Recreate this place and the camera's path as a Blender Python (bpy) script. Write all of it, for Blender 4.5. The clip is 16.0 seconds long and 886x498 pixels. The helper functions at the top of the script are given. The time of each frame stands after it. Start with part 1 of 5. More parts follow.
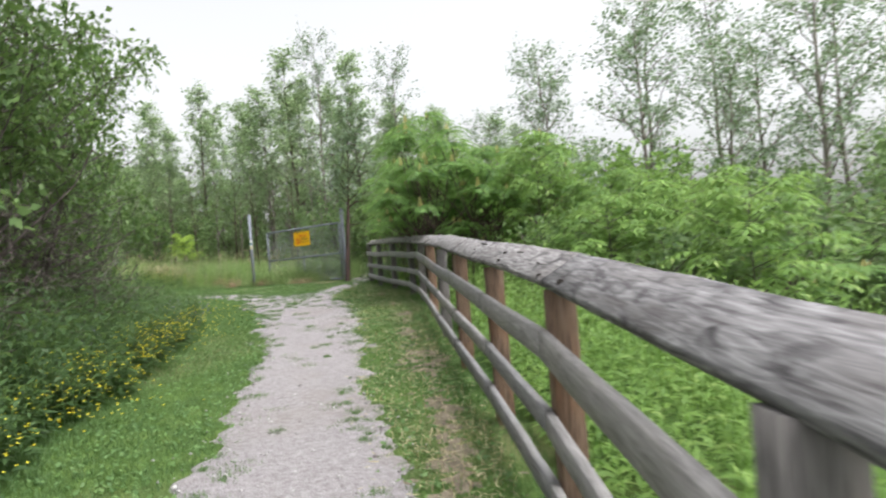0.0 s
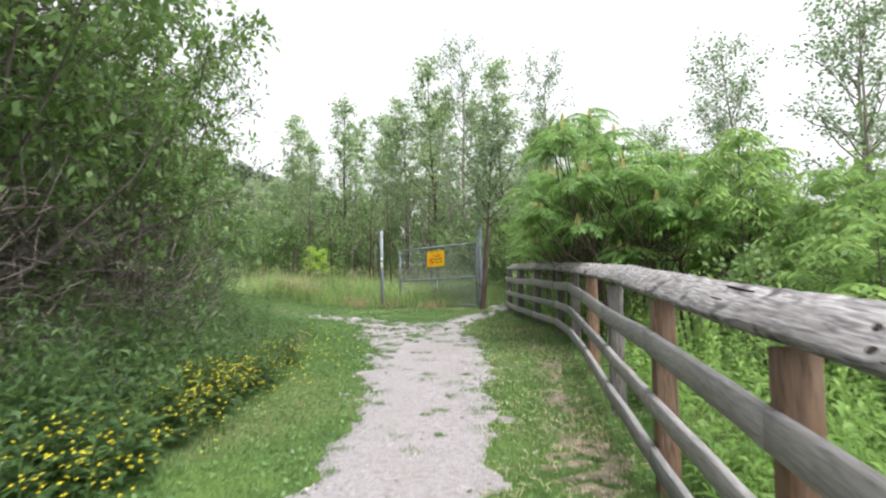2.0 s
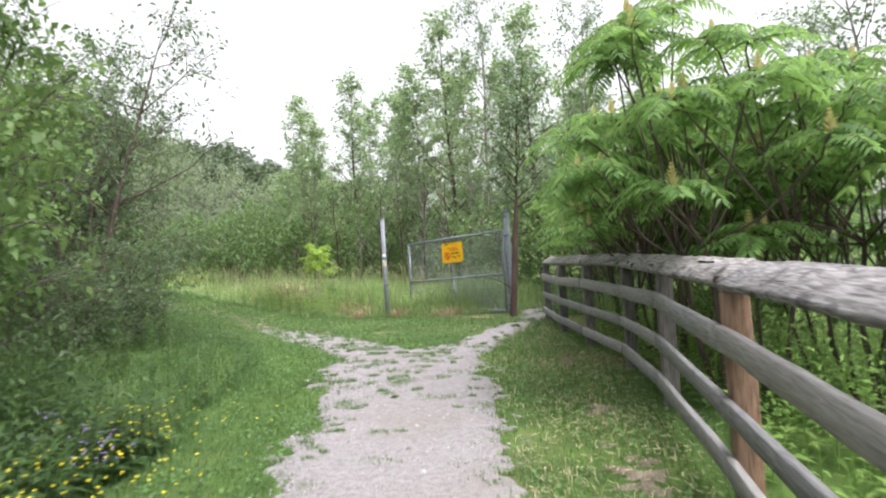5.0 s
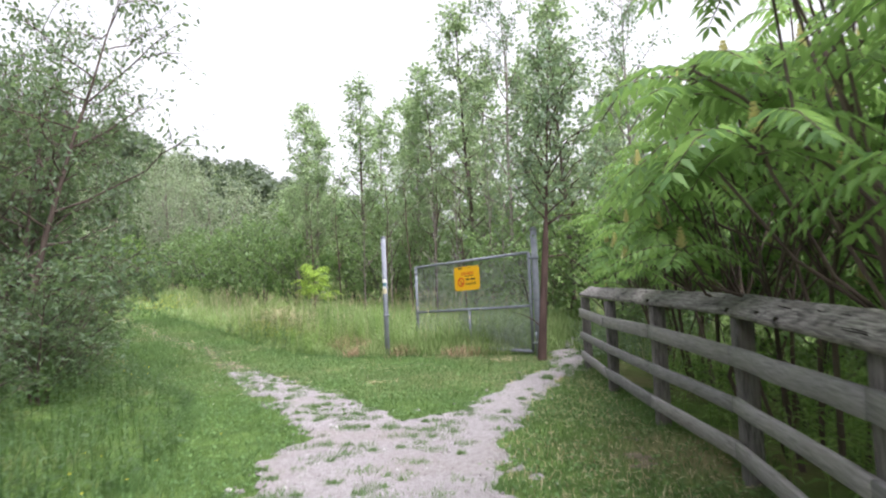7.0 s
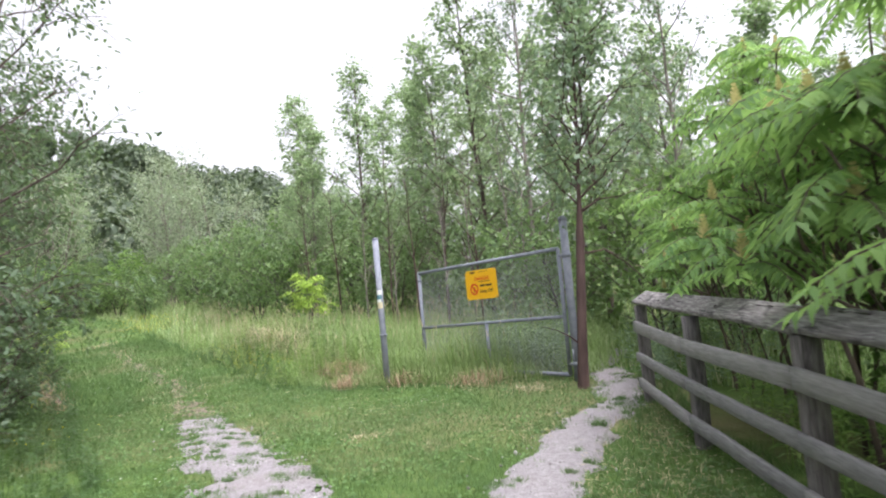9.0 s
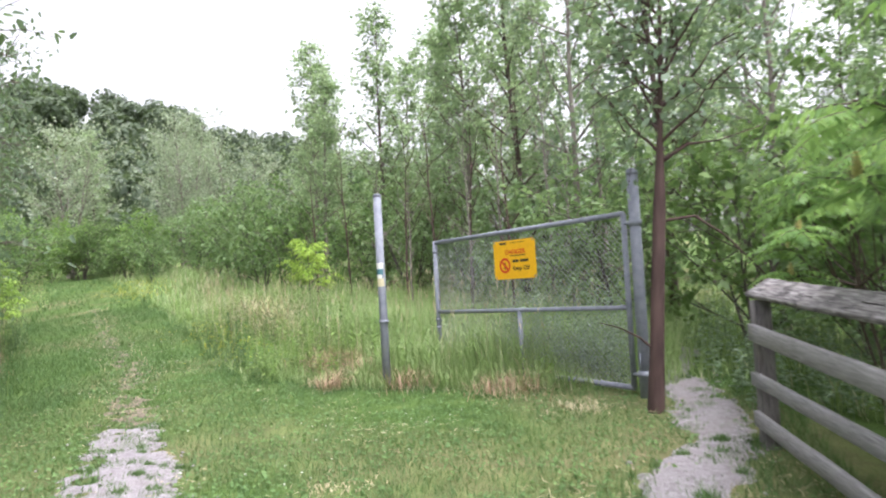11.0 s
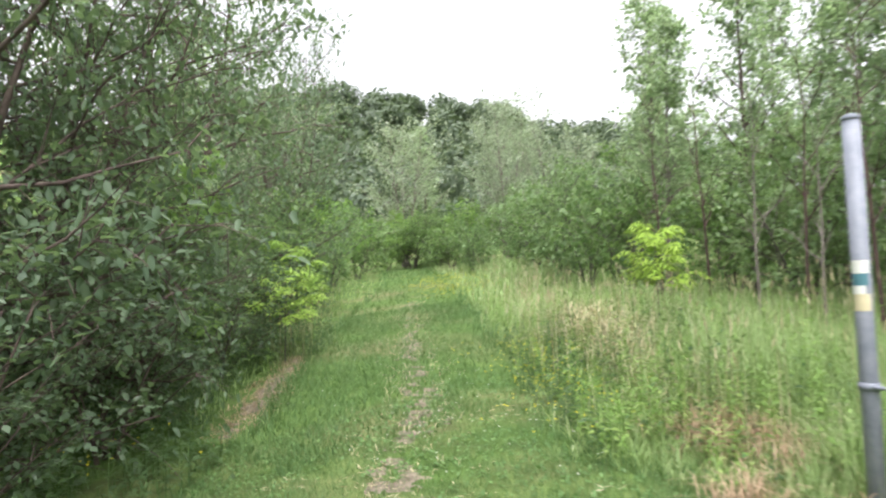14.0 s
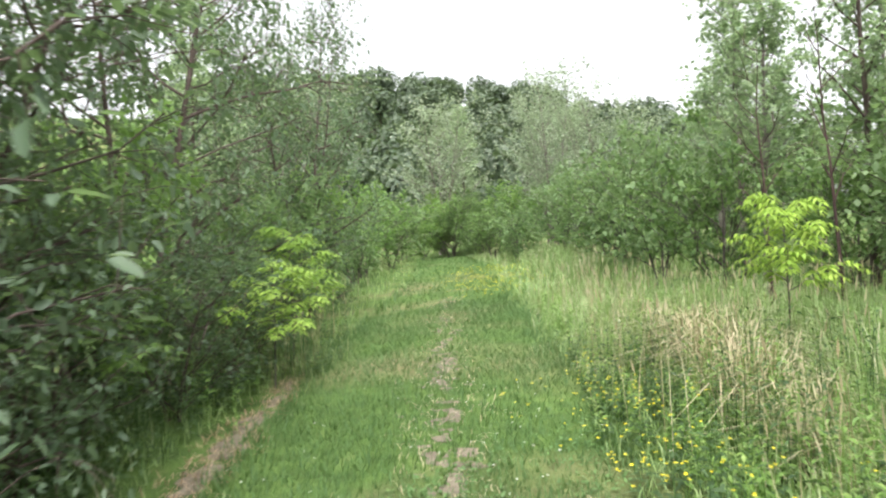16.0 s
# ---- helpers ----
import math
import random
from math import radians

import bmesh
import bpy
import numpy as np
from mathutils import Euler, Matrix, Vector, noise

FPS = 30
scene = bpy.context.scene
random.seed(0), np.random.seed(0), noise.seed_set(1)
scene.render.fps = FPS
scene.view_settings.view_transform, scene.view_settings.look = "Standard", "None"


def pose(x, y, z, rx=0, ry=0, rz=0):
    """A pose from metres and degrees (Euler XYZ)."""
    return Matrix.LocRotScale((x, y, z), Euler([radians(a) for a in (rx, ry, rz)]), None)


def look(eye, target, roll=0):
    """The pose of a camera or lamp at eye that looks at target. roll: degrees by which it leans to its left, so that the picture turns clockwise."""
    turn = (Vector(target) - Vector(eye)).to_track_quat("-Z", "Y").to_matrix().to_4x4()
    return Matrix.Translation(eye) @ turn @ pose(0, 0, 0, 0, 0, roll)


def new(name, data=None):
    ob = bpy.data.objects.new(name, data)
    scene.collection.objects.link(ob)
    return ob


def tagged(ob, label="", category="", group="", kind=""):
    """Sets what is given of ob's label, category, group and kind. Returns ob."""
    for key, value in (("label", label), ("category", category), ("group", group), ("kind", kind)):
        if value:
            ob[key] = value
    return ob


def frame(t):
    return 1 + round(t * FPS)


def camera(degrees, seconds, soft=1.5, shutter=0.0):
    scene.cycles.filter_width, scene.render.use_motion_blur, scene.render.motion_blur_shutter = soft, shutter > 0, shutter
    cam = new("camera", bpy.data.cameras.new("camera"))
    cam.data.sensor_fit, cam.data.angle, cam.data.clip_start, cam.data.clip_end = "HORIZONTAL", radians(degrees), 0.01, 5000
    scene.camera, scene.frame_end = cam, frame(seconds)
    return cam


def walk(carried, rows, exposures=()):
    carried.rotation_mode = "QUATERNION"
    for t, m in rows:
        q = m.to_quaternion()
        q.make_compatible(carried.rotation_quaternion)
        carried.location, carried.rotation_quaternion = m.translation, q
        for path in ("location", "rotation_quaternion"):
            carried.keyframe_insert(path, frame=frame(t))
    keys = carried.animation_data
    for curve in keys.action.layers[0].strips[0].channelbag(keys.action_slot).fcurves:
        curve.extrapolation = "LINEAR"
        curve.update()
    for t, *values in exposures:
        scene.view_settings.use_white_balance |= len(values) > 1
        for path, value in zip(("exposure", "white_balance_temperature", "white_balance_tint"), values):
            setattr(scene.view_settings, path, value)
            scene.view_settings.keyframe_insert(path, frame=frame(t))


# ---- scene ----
# ---- camera ----
cam = camera(67.1, 16.0, soft=2.1, shutter=0.5)
METRES, EYE, TURN = 20.0, 1.35, -1.8
ROWS = [
    (0.0, 0.0, 0.0, 0.0, 0.09, 1.17, 4.49),
    (0.5, -0.0035, 0.026, 0.0004, 4.77, 0.46, 3.25),
    (1.0, -0.0072, 0.0542, 0.001, 8.78, 1.2, 2.2),
    (1.5, -0.0113, 0.0845, 0.0032, 9.09, 2.05, 3.41),
    (2.0, -0.0133, 0.115, 0.0061, 11.9, 3.73, 0.96),
    (2.5, -0.0171, 0.1483, 0.009, 11.76, 4.75, 1.8),
    (3.0, -0.0204, 0.1798, 0.0104, 12.76, 4.5, 1.56),
    (3.5, -0.0235, 0.2124, 0.0114, 14.43, 3.48, 0.5),
    (4.0, -0.0258, 0.2453, 0.0125, 14.44, 2.97, 1.69),
    (6.5, -0.054, 0.408, 0.0275, 15.76, 3.42, 3.81),
    (7.0, -0.0617, 0.4368, 0.0294, 16.66, 4.89, 2.27),
    (7.5, -0.0684, 0.4664, 0.0318, 15.38, 5.5, 3.67),
    (8.0, -0.0741, 0.4964, 0.0353, 17.67, 4.94, 2.78),
    (8.5, -0.0819, 0.5255, 0.0391, 18.18, 5.07, 4.93),
    (11.0, -0.1233, 0.6707, 0.0455, 20.56, 2.56, 3.06),
    (11.5, -0.137, 0.6966, 0.0484, 28.43, 3.58, 2.62),
    (12.0, -0.1539, 0.7189, 0.0477, 32.92, 3.95, 1.66),
    (12.5, -0.1727, 0.7442, 0.0492, 37.03, 3.1, 3.58),
    (13.0, -0.1914, 0.7665, 0.0508, 43.22, 2.73, 2.63),
    (13.5, -0.2102, 0.7874, 0.0518, 43.57, 3.42, 2.16),
    (14.0, -0.2347, 0.8123, 0.0543, 47.36, 2.87, 1.9),
    (14.5, -0.2598, 0.8338, 0.0554, 49.28, 1.77, 1.69),
    (15.0, -0.2846, 0.8577, 0.057, 49.85, 2.01, 2.39),
    (15.5, -0.3087, 0.88, 0.0577, 52.58, 2.02, 1.01),
    (16.0, -0.3321, 0.9016, 0.0605, 50.81, 1.85, 2.43),
]
walk(cam, [(t, pose(0, 0, EYE, 0, 0, TURN) @ pose(METRES * x, METRES * y, METRES * z, 90 + pitch, roll, yaw)) for t, x, y, z, yaw, pitch, roll in ROWS],
     exposures=[(0.0, 1.2, 6500, 10), (1.5, 1.4, 6500, 10), (4.0, 1.5, 6500, 11), (7.0, 1.53, 6350, 16), (8.5, 1.52, 6300, 17), (11.0, 1.67, 6250, 18), (12.0, 1.68, 6350, 16), (14.0, 1.7, 6450, 12), (16.0, 1.67, 6500, 10)])

# ---- light: a bright overcast sky ----
world = bpy.data.worlds.new("overcast_sky")
scene.world = world
world.use_nodes = True
wn = world.node_tree.nodes
sky = wn.new("ShaderNodeTexSky")
sky.sky_type, sky.sun_disc = "NISHITA", False
sky.sun_elevation, sky.sun_rotation = radians(66), radians(125)
sky.air_density, sky.dust_density, sky.ozone_density = 1.0, 6.0, 1.0
veil = wn.new("ShaderNodeHueSaturation")
veil.inputs["Saturation"].default_value = 0.12
world.node_tree.links.new(sky.outputs["Color"], veil.inputs["Color"])
world.node_tree.links.new(veil.outputs["Color"], wn["Background"].inputs["Color"])
wn["Background"].inputs["Strength"].default_value = 0.15
sun_data = bpy.data.lights.new("sun", "SUN")
sun_data.energy, sun_data.angle, sun_data.color = 0.5, radians(30), (1.0, 0.97, 0.92)
sun = new("sun", sun_data)
sun.matrix_world = look((20.0, -14.0, 54.8), (0, 0, 0))

# ---- materials ----


def material(name, rough=0.6, spec=0.5, metal=0.0):
    m = bpy.data.materials.new(name)
    m.use_nodes = True
    b = m.node_tree.nodes["Principled BSDF"]
    b.inputs["Roughness"].default_value, b.inputs["Metallic"].default_value = rough, metal
    b.inputs["Specular IOR Level"].default_value = spec
    return m, m.node_tree, b


def ramp(nt, source, stops):
    r = nt.nodes.new("ShaderNodeValToRGB")
    while len(r.color_ramp.elements) < len(stops):
        r.color_ramp.elements.new(0.5)
    for e, (at, col) in zip(r.color_ramp.elements, stops):
        e.position, e.color = at, (*col, 1)
    nt.links.new(source, r.inputs["Fac"])
    return r.outputs["Color"]


def noise_tex(nt, scale, detail=4, stretch=None, coords="Object"):
    tc = nt.nodes.new("ShaderNodeTexCoord")
    n = nt.nodes.new("ShaderNodeTexNoise")
    n.inputs["Scale"].default_value, n.inputs["Detail"].default_value = scale, detail
    if stretch:
        mp = nt.nodes.new("ShaderNodeMapping")
        mp.inputs["Scale"].default_value = stretch
        nt.links.new(tc.outputs[coords], mp.inputs["Vector"])
        nt.links.new(mp.outputs["Vector"], n.inputs["Vector"])
    else:
        nt.links.new(tc.outputs[coords], n.inputs["Vector"])
    return n.outputs["Fac"]


def mix(nt, fac, a, b, mode="MIX"):
    m = nt.nodes.new("ShaderNodeMix")
    m.data_type, m.blend_type = "RGBA", mode
    for key, val in ((0, fac), (6, a), (7, b)):
        if isinstance(val, (int, float)):
            m.inputs[key].default_value = val
        elif isinstance(val, tuple):
            m.inputs[key].default_value = (*val, 1)
        else:
            nt.links.new(val, m.inputs[key])
    return m.outputs[2]


def bump(nt, b, height, strength, distance):
    n = nt.nodes.new("ShaderNodeBump")
    n.inputs["Strength"].default_value, n.inputs["Distance"].default_value = strength, distance
    nt.links.new(height, n.inputs["Height"])
    nt.links.new(n.outputs["Normal"], b.inputs["Normal"])


def maths(nt, op, a, b=0.0, clamp=False):
    m = nt.nodes.new("ShaderNodeMath")
    m.operation, m.use_clamp = op, clamp
    for i, val in enumerate((a, b)):
        if isinstance(val, (int, float)):
            m.inputs[i].default_value = val
        else:
            nt.links.new(val, m.inputs[i])
    return m.outputs[0]


def leaf_material(name, dark, light, odd=None, through_light=0.4, rough=0.5, patch=0.6, odd_at=0.97, glow=(0.28, 0.42, 0.12)):
    """Foliage: each leaf its own shade, with larger drifts of tone, and some light passing through."""
    m, nt, b = material(name, rough, 0.35)
    geo = nt.nodes.new("ShaderNodeNewGeometry")
    obj = nt.nodes.new("ShaderNodeObjectInfo")
    fac = maths(nt, "ADD", maths(nt, "MULTIPLY", geo.outputs["Random Per Island"], 0.6),
                maths(nt, "MULTIPLY", noise_tex(nt, patch, 2), 0.55), True)
    fac = maths(nt, "ADD", fac, maths(nt, "MULTIPLY", maths(nt, "SUBTRACT", obj.outputs["Random"], 0.5), 0.25), True)
    stops = [(0.15, dark), (0.85, light)] + ([(odd_at, odd)] if odd else [])
    col = ramp(nt, fac, stops)
    nt.links.new(col, b.inputs["Base Color"])
    tr = nt.nodes.new("ShaderNodeBsdfTranslucent")
    nt.links.new(mix(nt, 0.5, col, glow, "MIX"), tr.inputs["Color"])
    sh = nt.nodes.new("ShaderNodeMixShader")
    sh.inputs[0].default_value = through_light
    nt.links.new(b.outputs[0], sh.inputs[1])
    nt.links.new(tr.outputs[0], sh.inputs[2])
    nt.links.new(sh.outputs[0], nt.nodes["Material Output"].inputs["Surface"])
    return m


def bark_material(name, a, b_col, scale=9):
    m, nt, b = material(name, 0.9, 0.2)
    n = noise_tex(nt, scale, 6, (1, 1, 0.25))
    nt.links.new(ramp(nt, n, [(0.3, a), (0.7, b_col)]), b.inputs["Base Color"])
    bump(nt, b, n, 0.6, 0.02)
    return m


def wood_material(name, dark, mid, light, tan, blotch=0.75, patches=0.55):
    """Weathered boards: silver grain along the length, dark streaks, patches still tan."""
    m, nt, b = material(name, 0.85, 0.2)
    obj = nt.nodes.new("ShaderNodeObjectInfo")
    tc = nt.nodes.new("ShaderNodeTexCoord")
    off = nt.nodes.new("ShaderNodeVectorMath")
    off.operation = "ADD"
    sc = nt.nodes.new("ShaderNodeVectorMath")
    sc.operation = "SCALE"
    sc.inputs[0].default_value = (17, 9, 5)
    nt.links.new(obj.outputs["Random"], sc.inputs["Scale"])
    nt.links.new(tc.outputs["Object"], off.inputs[0])
    nt.links.new(sc.outputs[0], off.inputs[1])

    def grain(stretch, scale, detail):
        mp = nt.nodes.new("ShaderNodeMapping")
        mp.inputs["Scale"].default_value = stretch
        n = nt.nodes.new("ShaderNodeTexNoise")
        n.inputs["Scale"].default_value, n.inputs["Detail"].default_value = scale, detail
        n.inputs["Distortion"].default_value = 0.6
        nt.links.new(off.outputs[0], mp.inputs["Vector"])
        nt.links.new(mp.outputs[0], n.inputs["Vector"])
        return n.outputs["Fac"]
    fine = grain((2.2, 22, 22), 3.2, 7)
    broad = grain((1.0, 4, 4), 2.2, 4)
    col = ramp(nt, fine, [(0.3, dark), (0.5, mid), (0.72, light)])
    col = mix(nt, maths(nt, "MULTIPLY", ramp(nt, broad, [(0.5, (0, 0, 0)), (0.7, (1, 1, 1))]), patches), col, tan)
    blot = grain((2.0, 4.0, 4.0), 3.2, 5)
    col = mix(nt, ramp(nt, blot, [(0.54, (0, 0, 0)), (0.7, (blotch, blotch, blotch))]), col, tuple(0.6 * c for c in dark))
    col = mix(nt, 0.5, col, ramp(nt, obj.outputs["Random"], [(0.0, (0.55, 0.57, 0.6)), (0.5, (1.0, 1.0, 1.0)), (1.0, (1.2, 1.15, 1.1))]), "MULTIPLY")
    nt.links.new(col, b.inputs["Base Color"])
    bump(nt, b, fine, 0.45, 0.004)
    return m


M_rail = wood_material("weathered_board", (0.18, 0.175, 0.178), (0.25, 0.244, 0.247), (0.32, 0.313, 0.315), (0.25, 0.235, 0.215), 0.16, 0.25)
M_cap = wood_material("weathered_cap", (0.07, 0.065, 0.069), (0.2, 0.192, 0.197), (0.36, 0.352, 0.357), (0.15, 0.137, 0.135), 0.95)
M_post = wood_material("post_timber", (0.1, 0.068, 0.052), (0.2, 0.13, 0.092), (0.27, 0.19, 0.145), (0.29, 0.15, 0.085), 0.3)
M_greypost = wood_material("grey_post_timber", (0.07, 0.066, 0.066), (0.145, 0.137, 0.137), (0.22, 0.208, 0.205), (0.14, 0.115, 0.1), 0.4)
M_knot = bark_material("dark_knot", (0.012, 0.01, 0.009), (0.04, 0.034, 0.03))

# galvanised steel, dulled
M_steel, nt, b = material("galvanised_steel", 0.62, 0.35, 0.0)
n1 = noise_tex(nt, 14, 5)
nt.links.new(ramp(nt, n1, [(0.3, (0.165, 0.18, 0.22)), (0.7, (0.25, 0.265, 0.31))]), b.inputs["Base Color"])
bump(nt, b, n1, 0.15, 0.004)
M_wire, nt, b = material("chain_link_wire", 0.5, 0.5, 0.5)
nt.links.new(ramp(nt, noise_tex(nt, 8, 3), [(0.3, (0.24, 0.25, 0.275)), (0.7, (0.38, 0.39, 0.42))]), b.inputs["Base Color"])


def paint(name, col, rough=0.5):
    m, nt, b = material(name, rough, 0.4)
    n = noise_tex(nt, 25, 4)
    nt.links.new(ramp(nt, n, [(0.25, tuple(0.85 * c for c in col)), (0.75, col)]), b.inputs["Base Color"])
    return m


M_yellow = paint("sign_yellow", (0.85, 0.46, 0.01))
M_red = paint("sign_red", (0.62, 0.06, 0.015))
M_ink = paint("sign_ink", (0.05, 0.04, 0.02))
M_white = paint("sticker_white", (0.72, 0.72, 0.68))
M_cream = paint("sticker_cream", (0.62, 0.55, 0.36))
M_teal = paint("sticker_teal", (0.08, 0.2, 0.24))

# foliage colours
M_hedge = leaf_material("hedge_leaf", (0.056, 0.114, 0.038), (0.17, 0.27, 0.09), (0.26, 0.36, 0.13))
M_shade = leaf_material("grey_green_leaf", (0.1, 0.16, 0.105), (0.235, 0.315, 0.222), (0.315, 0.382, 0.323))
M_poplar = leaf_material("poplar_leaf", (0.155, 0.24, 0.13), (0.36, 0.46, 0.265), (0.38, 0.46, 0.28), 0.5, glow=(0.36, 0.5, 0.2))
M_grove = leaf_material("grove_shrub_leaf", (0.095, 0.165, 0.075), (0.235, 0.335, 0.16), (0.32, 0.4, 0.22), 0.45)
M_silver = leaf_material("silver_leaf", (0.2, 0.25, 0.17), (0.36, 0.41, 0.3), (0.45, 0.48, 0.38))
M_willow = leaf_material("willow_leaf", (0.048, 0.084, 0.05), (0.14, 0.2, 0.125), (0.27, 0.33, 0.25), 0.42)
M_sumac = leaf_material("sumac_leaf", (0.068, 0.155, 0.05), (0.195, 0.34, 0.105), (0.26, 0.4, 0.11), 0.56, glow=(0.35, 0.55, 0.14))
M_lime = leaf_material("lime_leaf", (0.22, 0.37, 0.05), (0.4, 0.56, 0.09), (0.5, 0.62, 0.14), 0.45)
M_elder = leaf_material("box_elder_leaf", (0.16, 0.29, 0.045), (0.33, 0.48, 0.09), (0.42, 0.56, 0.12), 0.45)
M_bright = leaf_material("bright_shrub_leaf", (0.106, 0.205, 0.055), (0.225, 0.371, 0.092), (0.344, 0.462, 0.148), 0.45)
M_forest = leaf_material("far_forest_leaf", (0.05, 0.072, 0.048), (0.095, 0.13, 0.078), None, 0.2)
M_blade = leaf_material("mown_grass_blade", (0.042, 0.1, 0.031), (0.115, 0.205, 0.069), (0.26, 0.3, 0.15), 0.35, 0.55, 1.1, 0.99)
M_tall = leaf_material("tall_grass_blade", (0.14, 0.225, 0.085), (0.32, 0.43, 0.175), (0.54, 0.49, 0.36), 0.35, 0.55, 0.5, 0.95)
M_weed = leaf_material("weed_leaf", (0.031, 0.066, 0.025), (0.09, 0.158, 0.057), (0.15, 0.23, 0.09), 0.35)
M_clover = leaf_material("clover_leaf", (0.06, 0.13, 0.042), (0.16, 0.275, 0.093), (0.24, 0.34, 0.14), 0.35, 0.5, 0.9)
M_rough = leaf_material("rough_grass_blade", (0.035, 0.086, 0.026), (0.102, 0.185, 0.058), (0.34, 0.36, 0.2), 0.35, 0.55, 0.7, 0.96)
M_reddead = leaf_material("reddish_dead_grass", (0.28, 0.17, 0.11), (0.5, 0.35, 0.25), (0.58, 0.46, 0.36), 0.2)
M_straw = leaf_material("dead_straw", (0.330, 0.264, 0.154), (0.572, 0.495, 0.341), (0.660, 0.605, 0.473), 0.25)
M_petal = leaf_material("yellow_petal", (0.75, 0.62, 0.02), (0.9, 0.8, 0.06), None, 0.3)
M_violet = leaf_material("violet_petal", (0.16, 0.1, 0.34), (0.3, 0.2, 0.5), None, 0.3)
M_white_petal = leaf_material("white_petal", (0.6, 0.6, 0.55), (0.8, 0.8, 0.76), None, 0.3)
M_cone = leaf_material("sumac_flower", (0.4, 0.38, 0.16), (0.62, 0.56, 0.28), None, 0.4, glow=(0.5, 0.5, 0.2))
M_twig = bark_material("grey_twig", (0.055, 0.045, 0.041), (0.16, 0.138, 0.125))
M_bark = bark_material("brown_bark", (0.06, 0.045, 0.04), (0.15, 0.115, 0.1))
M_redbark = bark_material("red_brown_bark", (0.05, 0.032, 0.03), (0.115, 0.075, 0.068))
M_palebark = bark_material("pale_bark", (0.12, 0.105, 0.09), (0.3, 0.27, 0.24))

# soil and turf: green drifts over bare brown soil
M_ground, nt, b = material("turf_and_soil", 0.95, 0.1)
g1, g2, g3 = noise_tex(nt, 0.35, 5), noise_tex(nt, 4, 6), noise_tex(nt, 45, 4)
col = ramp(nt, g2, [(0.3, (0.055, 0.095, 0.028)), (0.6, (0.1, 0.165, 0.045)), (0.8, (0.16, 0.19, 0.075))])
col = mix(nt, ramp(nt, g1, [(0.52, (0, 0, 0)), (0.72, (0.8, 0.8, 0.8))]), col, (0.24, 0.2, 0.12))
col = mix(nt, 0.45, col, ramp(nt, g3, [(0.3, (0.5, 0.5, 0.45)), (0.7, (1.3, 1.3, 1.2))]), "MULTIPLY")
nt.links.new(col, b.inputs["Base Color"])
bump(nt, b, g3, 0.9, 0.03)

M_gravel, nt, b = material("limestone_gravel", 0.95, 0.15)
g1, g2, g3 = noise_tex(nt, 1.3, 5), noise_tex(nt, 22, 6), noise_tex(nt, 110, 3)
col = ramp(nt, g3, [(0.25, (0.16, 0.148, 0.152)), (0.5, (0.29, 0.274, 0.284)), (0.75, (0.42, 0.405, 0.42))])
col = mix(nt, 0.6, col, ramp(nt, g2, [(0.3, (0.62, 0.6, 0.58)), (0.65, (1.15, 1.12, 1.13))]), "MULTIPLY")
col = mix(nt, ramp(nt, g1, [(0.5, (0, 0, 0)), (0.72, (0.5, 0.5, 0.5))]), col, (0.235, 0.21, 0.195))
nt.links.new(col, b.inputs["Base Color"])
bump(nt, b, maths(nt, "ADD", maths(nt, "MULTIPLY", g2, 0.6), g3), 0.9, 0.02)
M_pebble, nt, b = material("pale_pebble", 0.9, 0.2)
geo = nt.nodes.new("ShaderNodeNewGeometry")
nt.links.new(ramp(nt, geo.outputs["Random Per Island"], [(0, (0.18, 0.165, 0.16)), (0.6, (0.32, 0.305, 0.305)), (1, (0.5, 0.49, 0.48))]), b.inputs["Base Color"])
M_worn, nt, b = material("worn_soil", 0.95, 0.1)
g2, g3 = noise_tex(nt, 9, 6), noise_tex(nt, 70, 4)
col = ramp(nt, g2, [(0.3, (0.13, 0.11, 0.08)), (0.7, (0.25, 0.215, 0.165))])
col = mix(nt, 0.5, col, ramp(nt, g3, [(0.3, (0.6, 0.6, 0.6)), (0.7, (1.3, 1.3, 1.3))]), "MULTIPLY")
nt.links.new(col, b.inputs["Base Color"])
bump(nt, b, g3, 0.9, 0.02)

# ---- geometry helpers ----


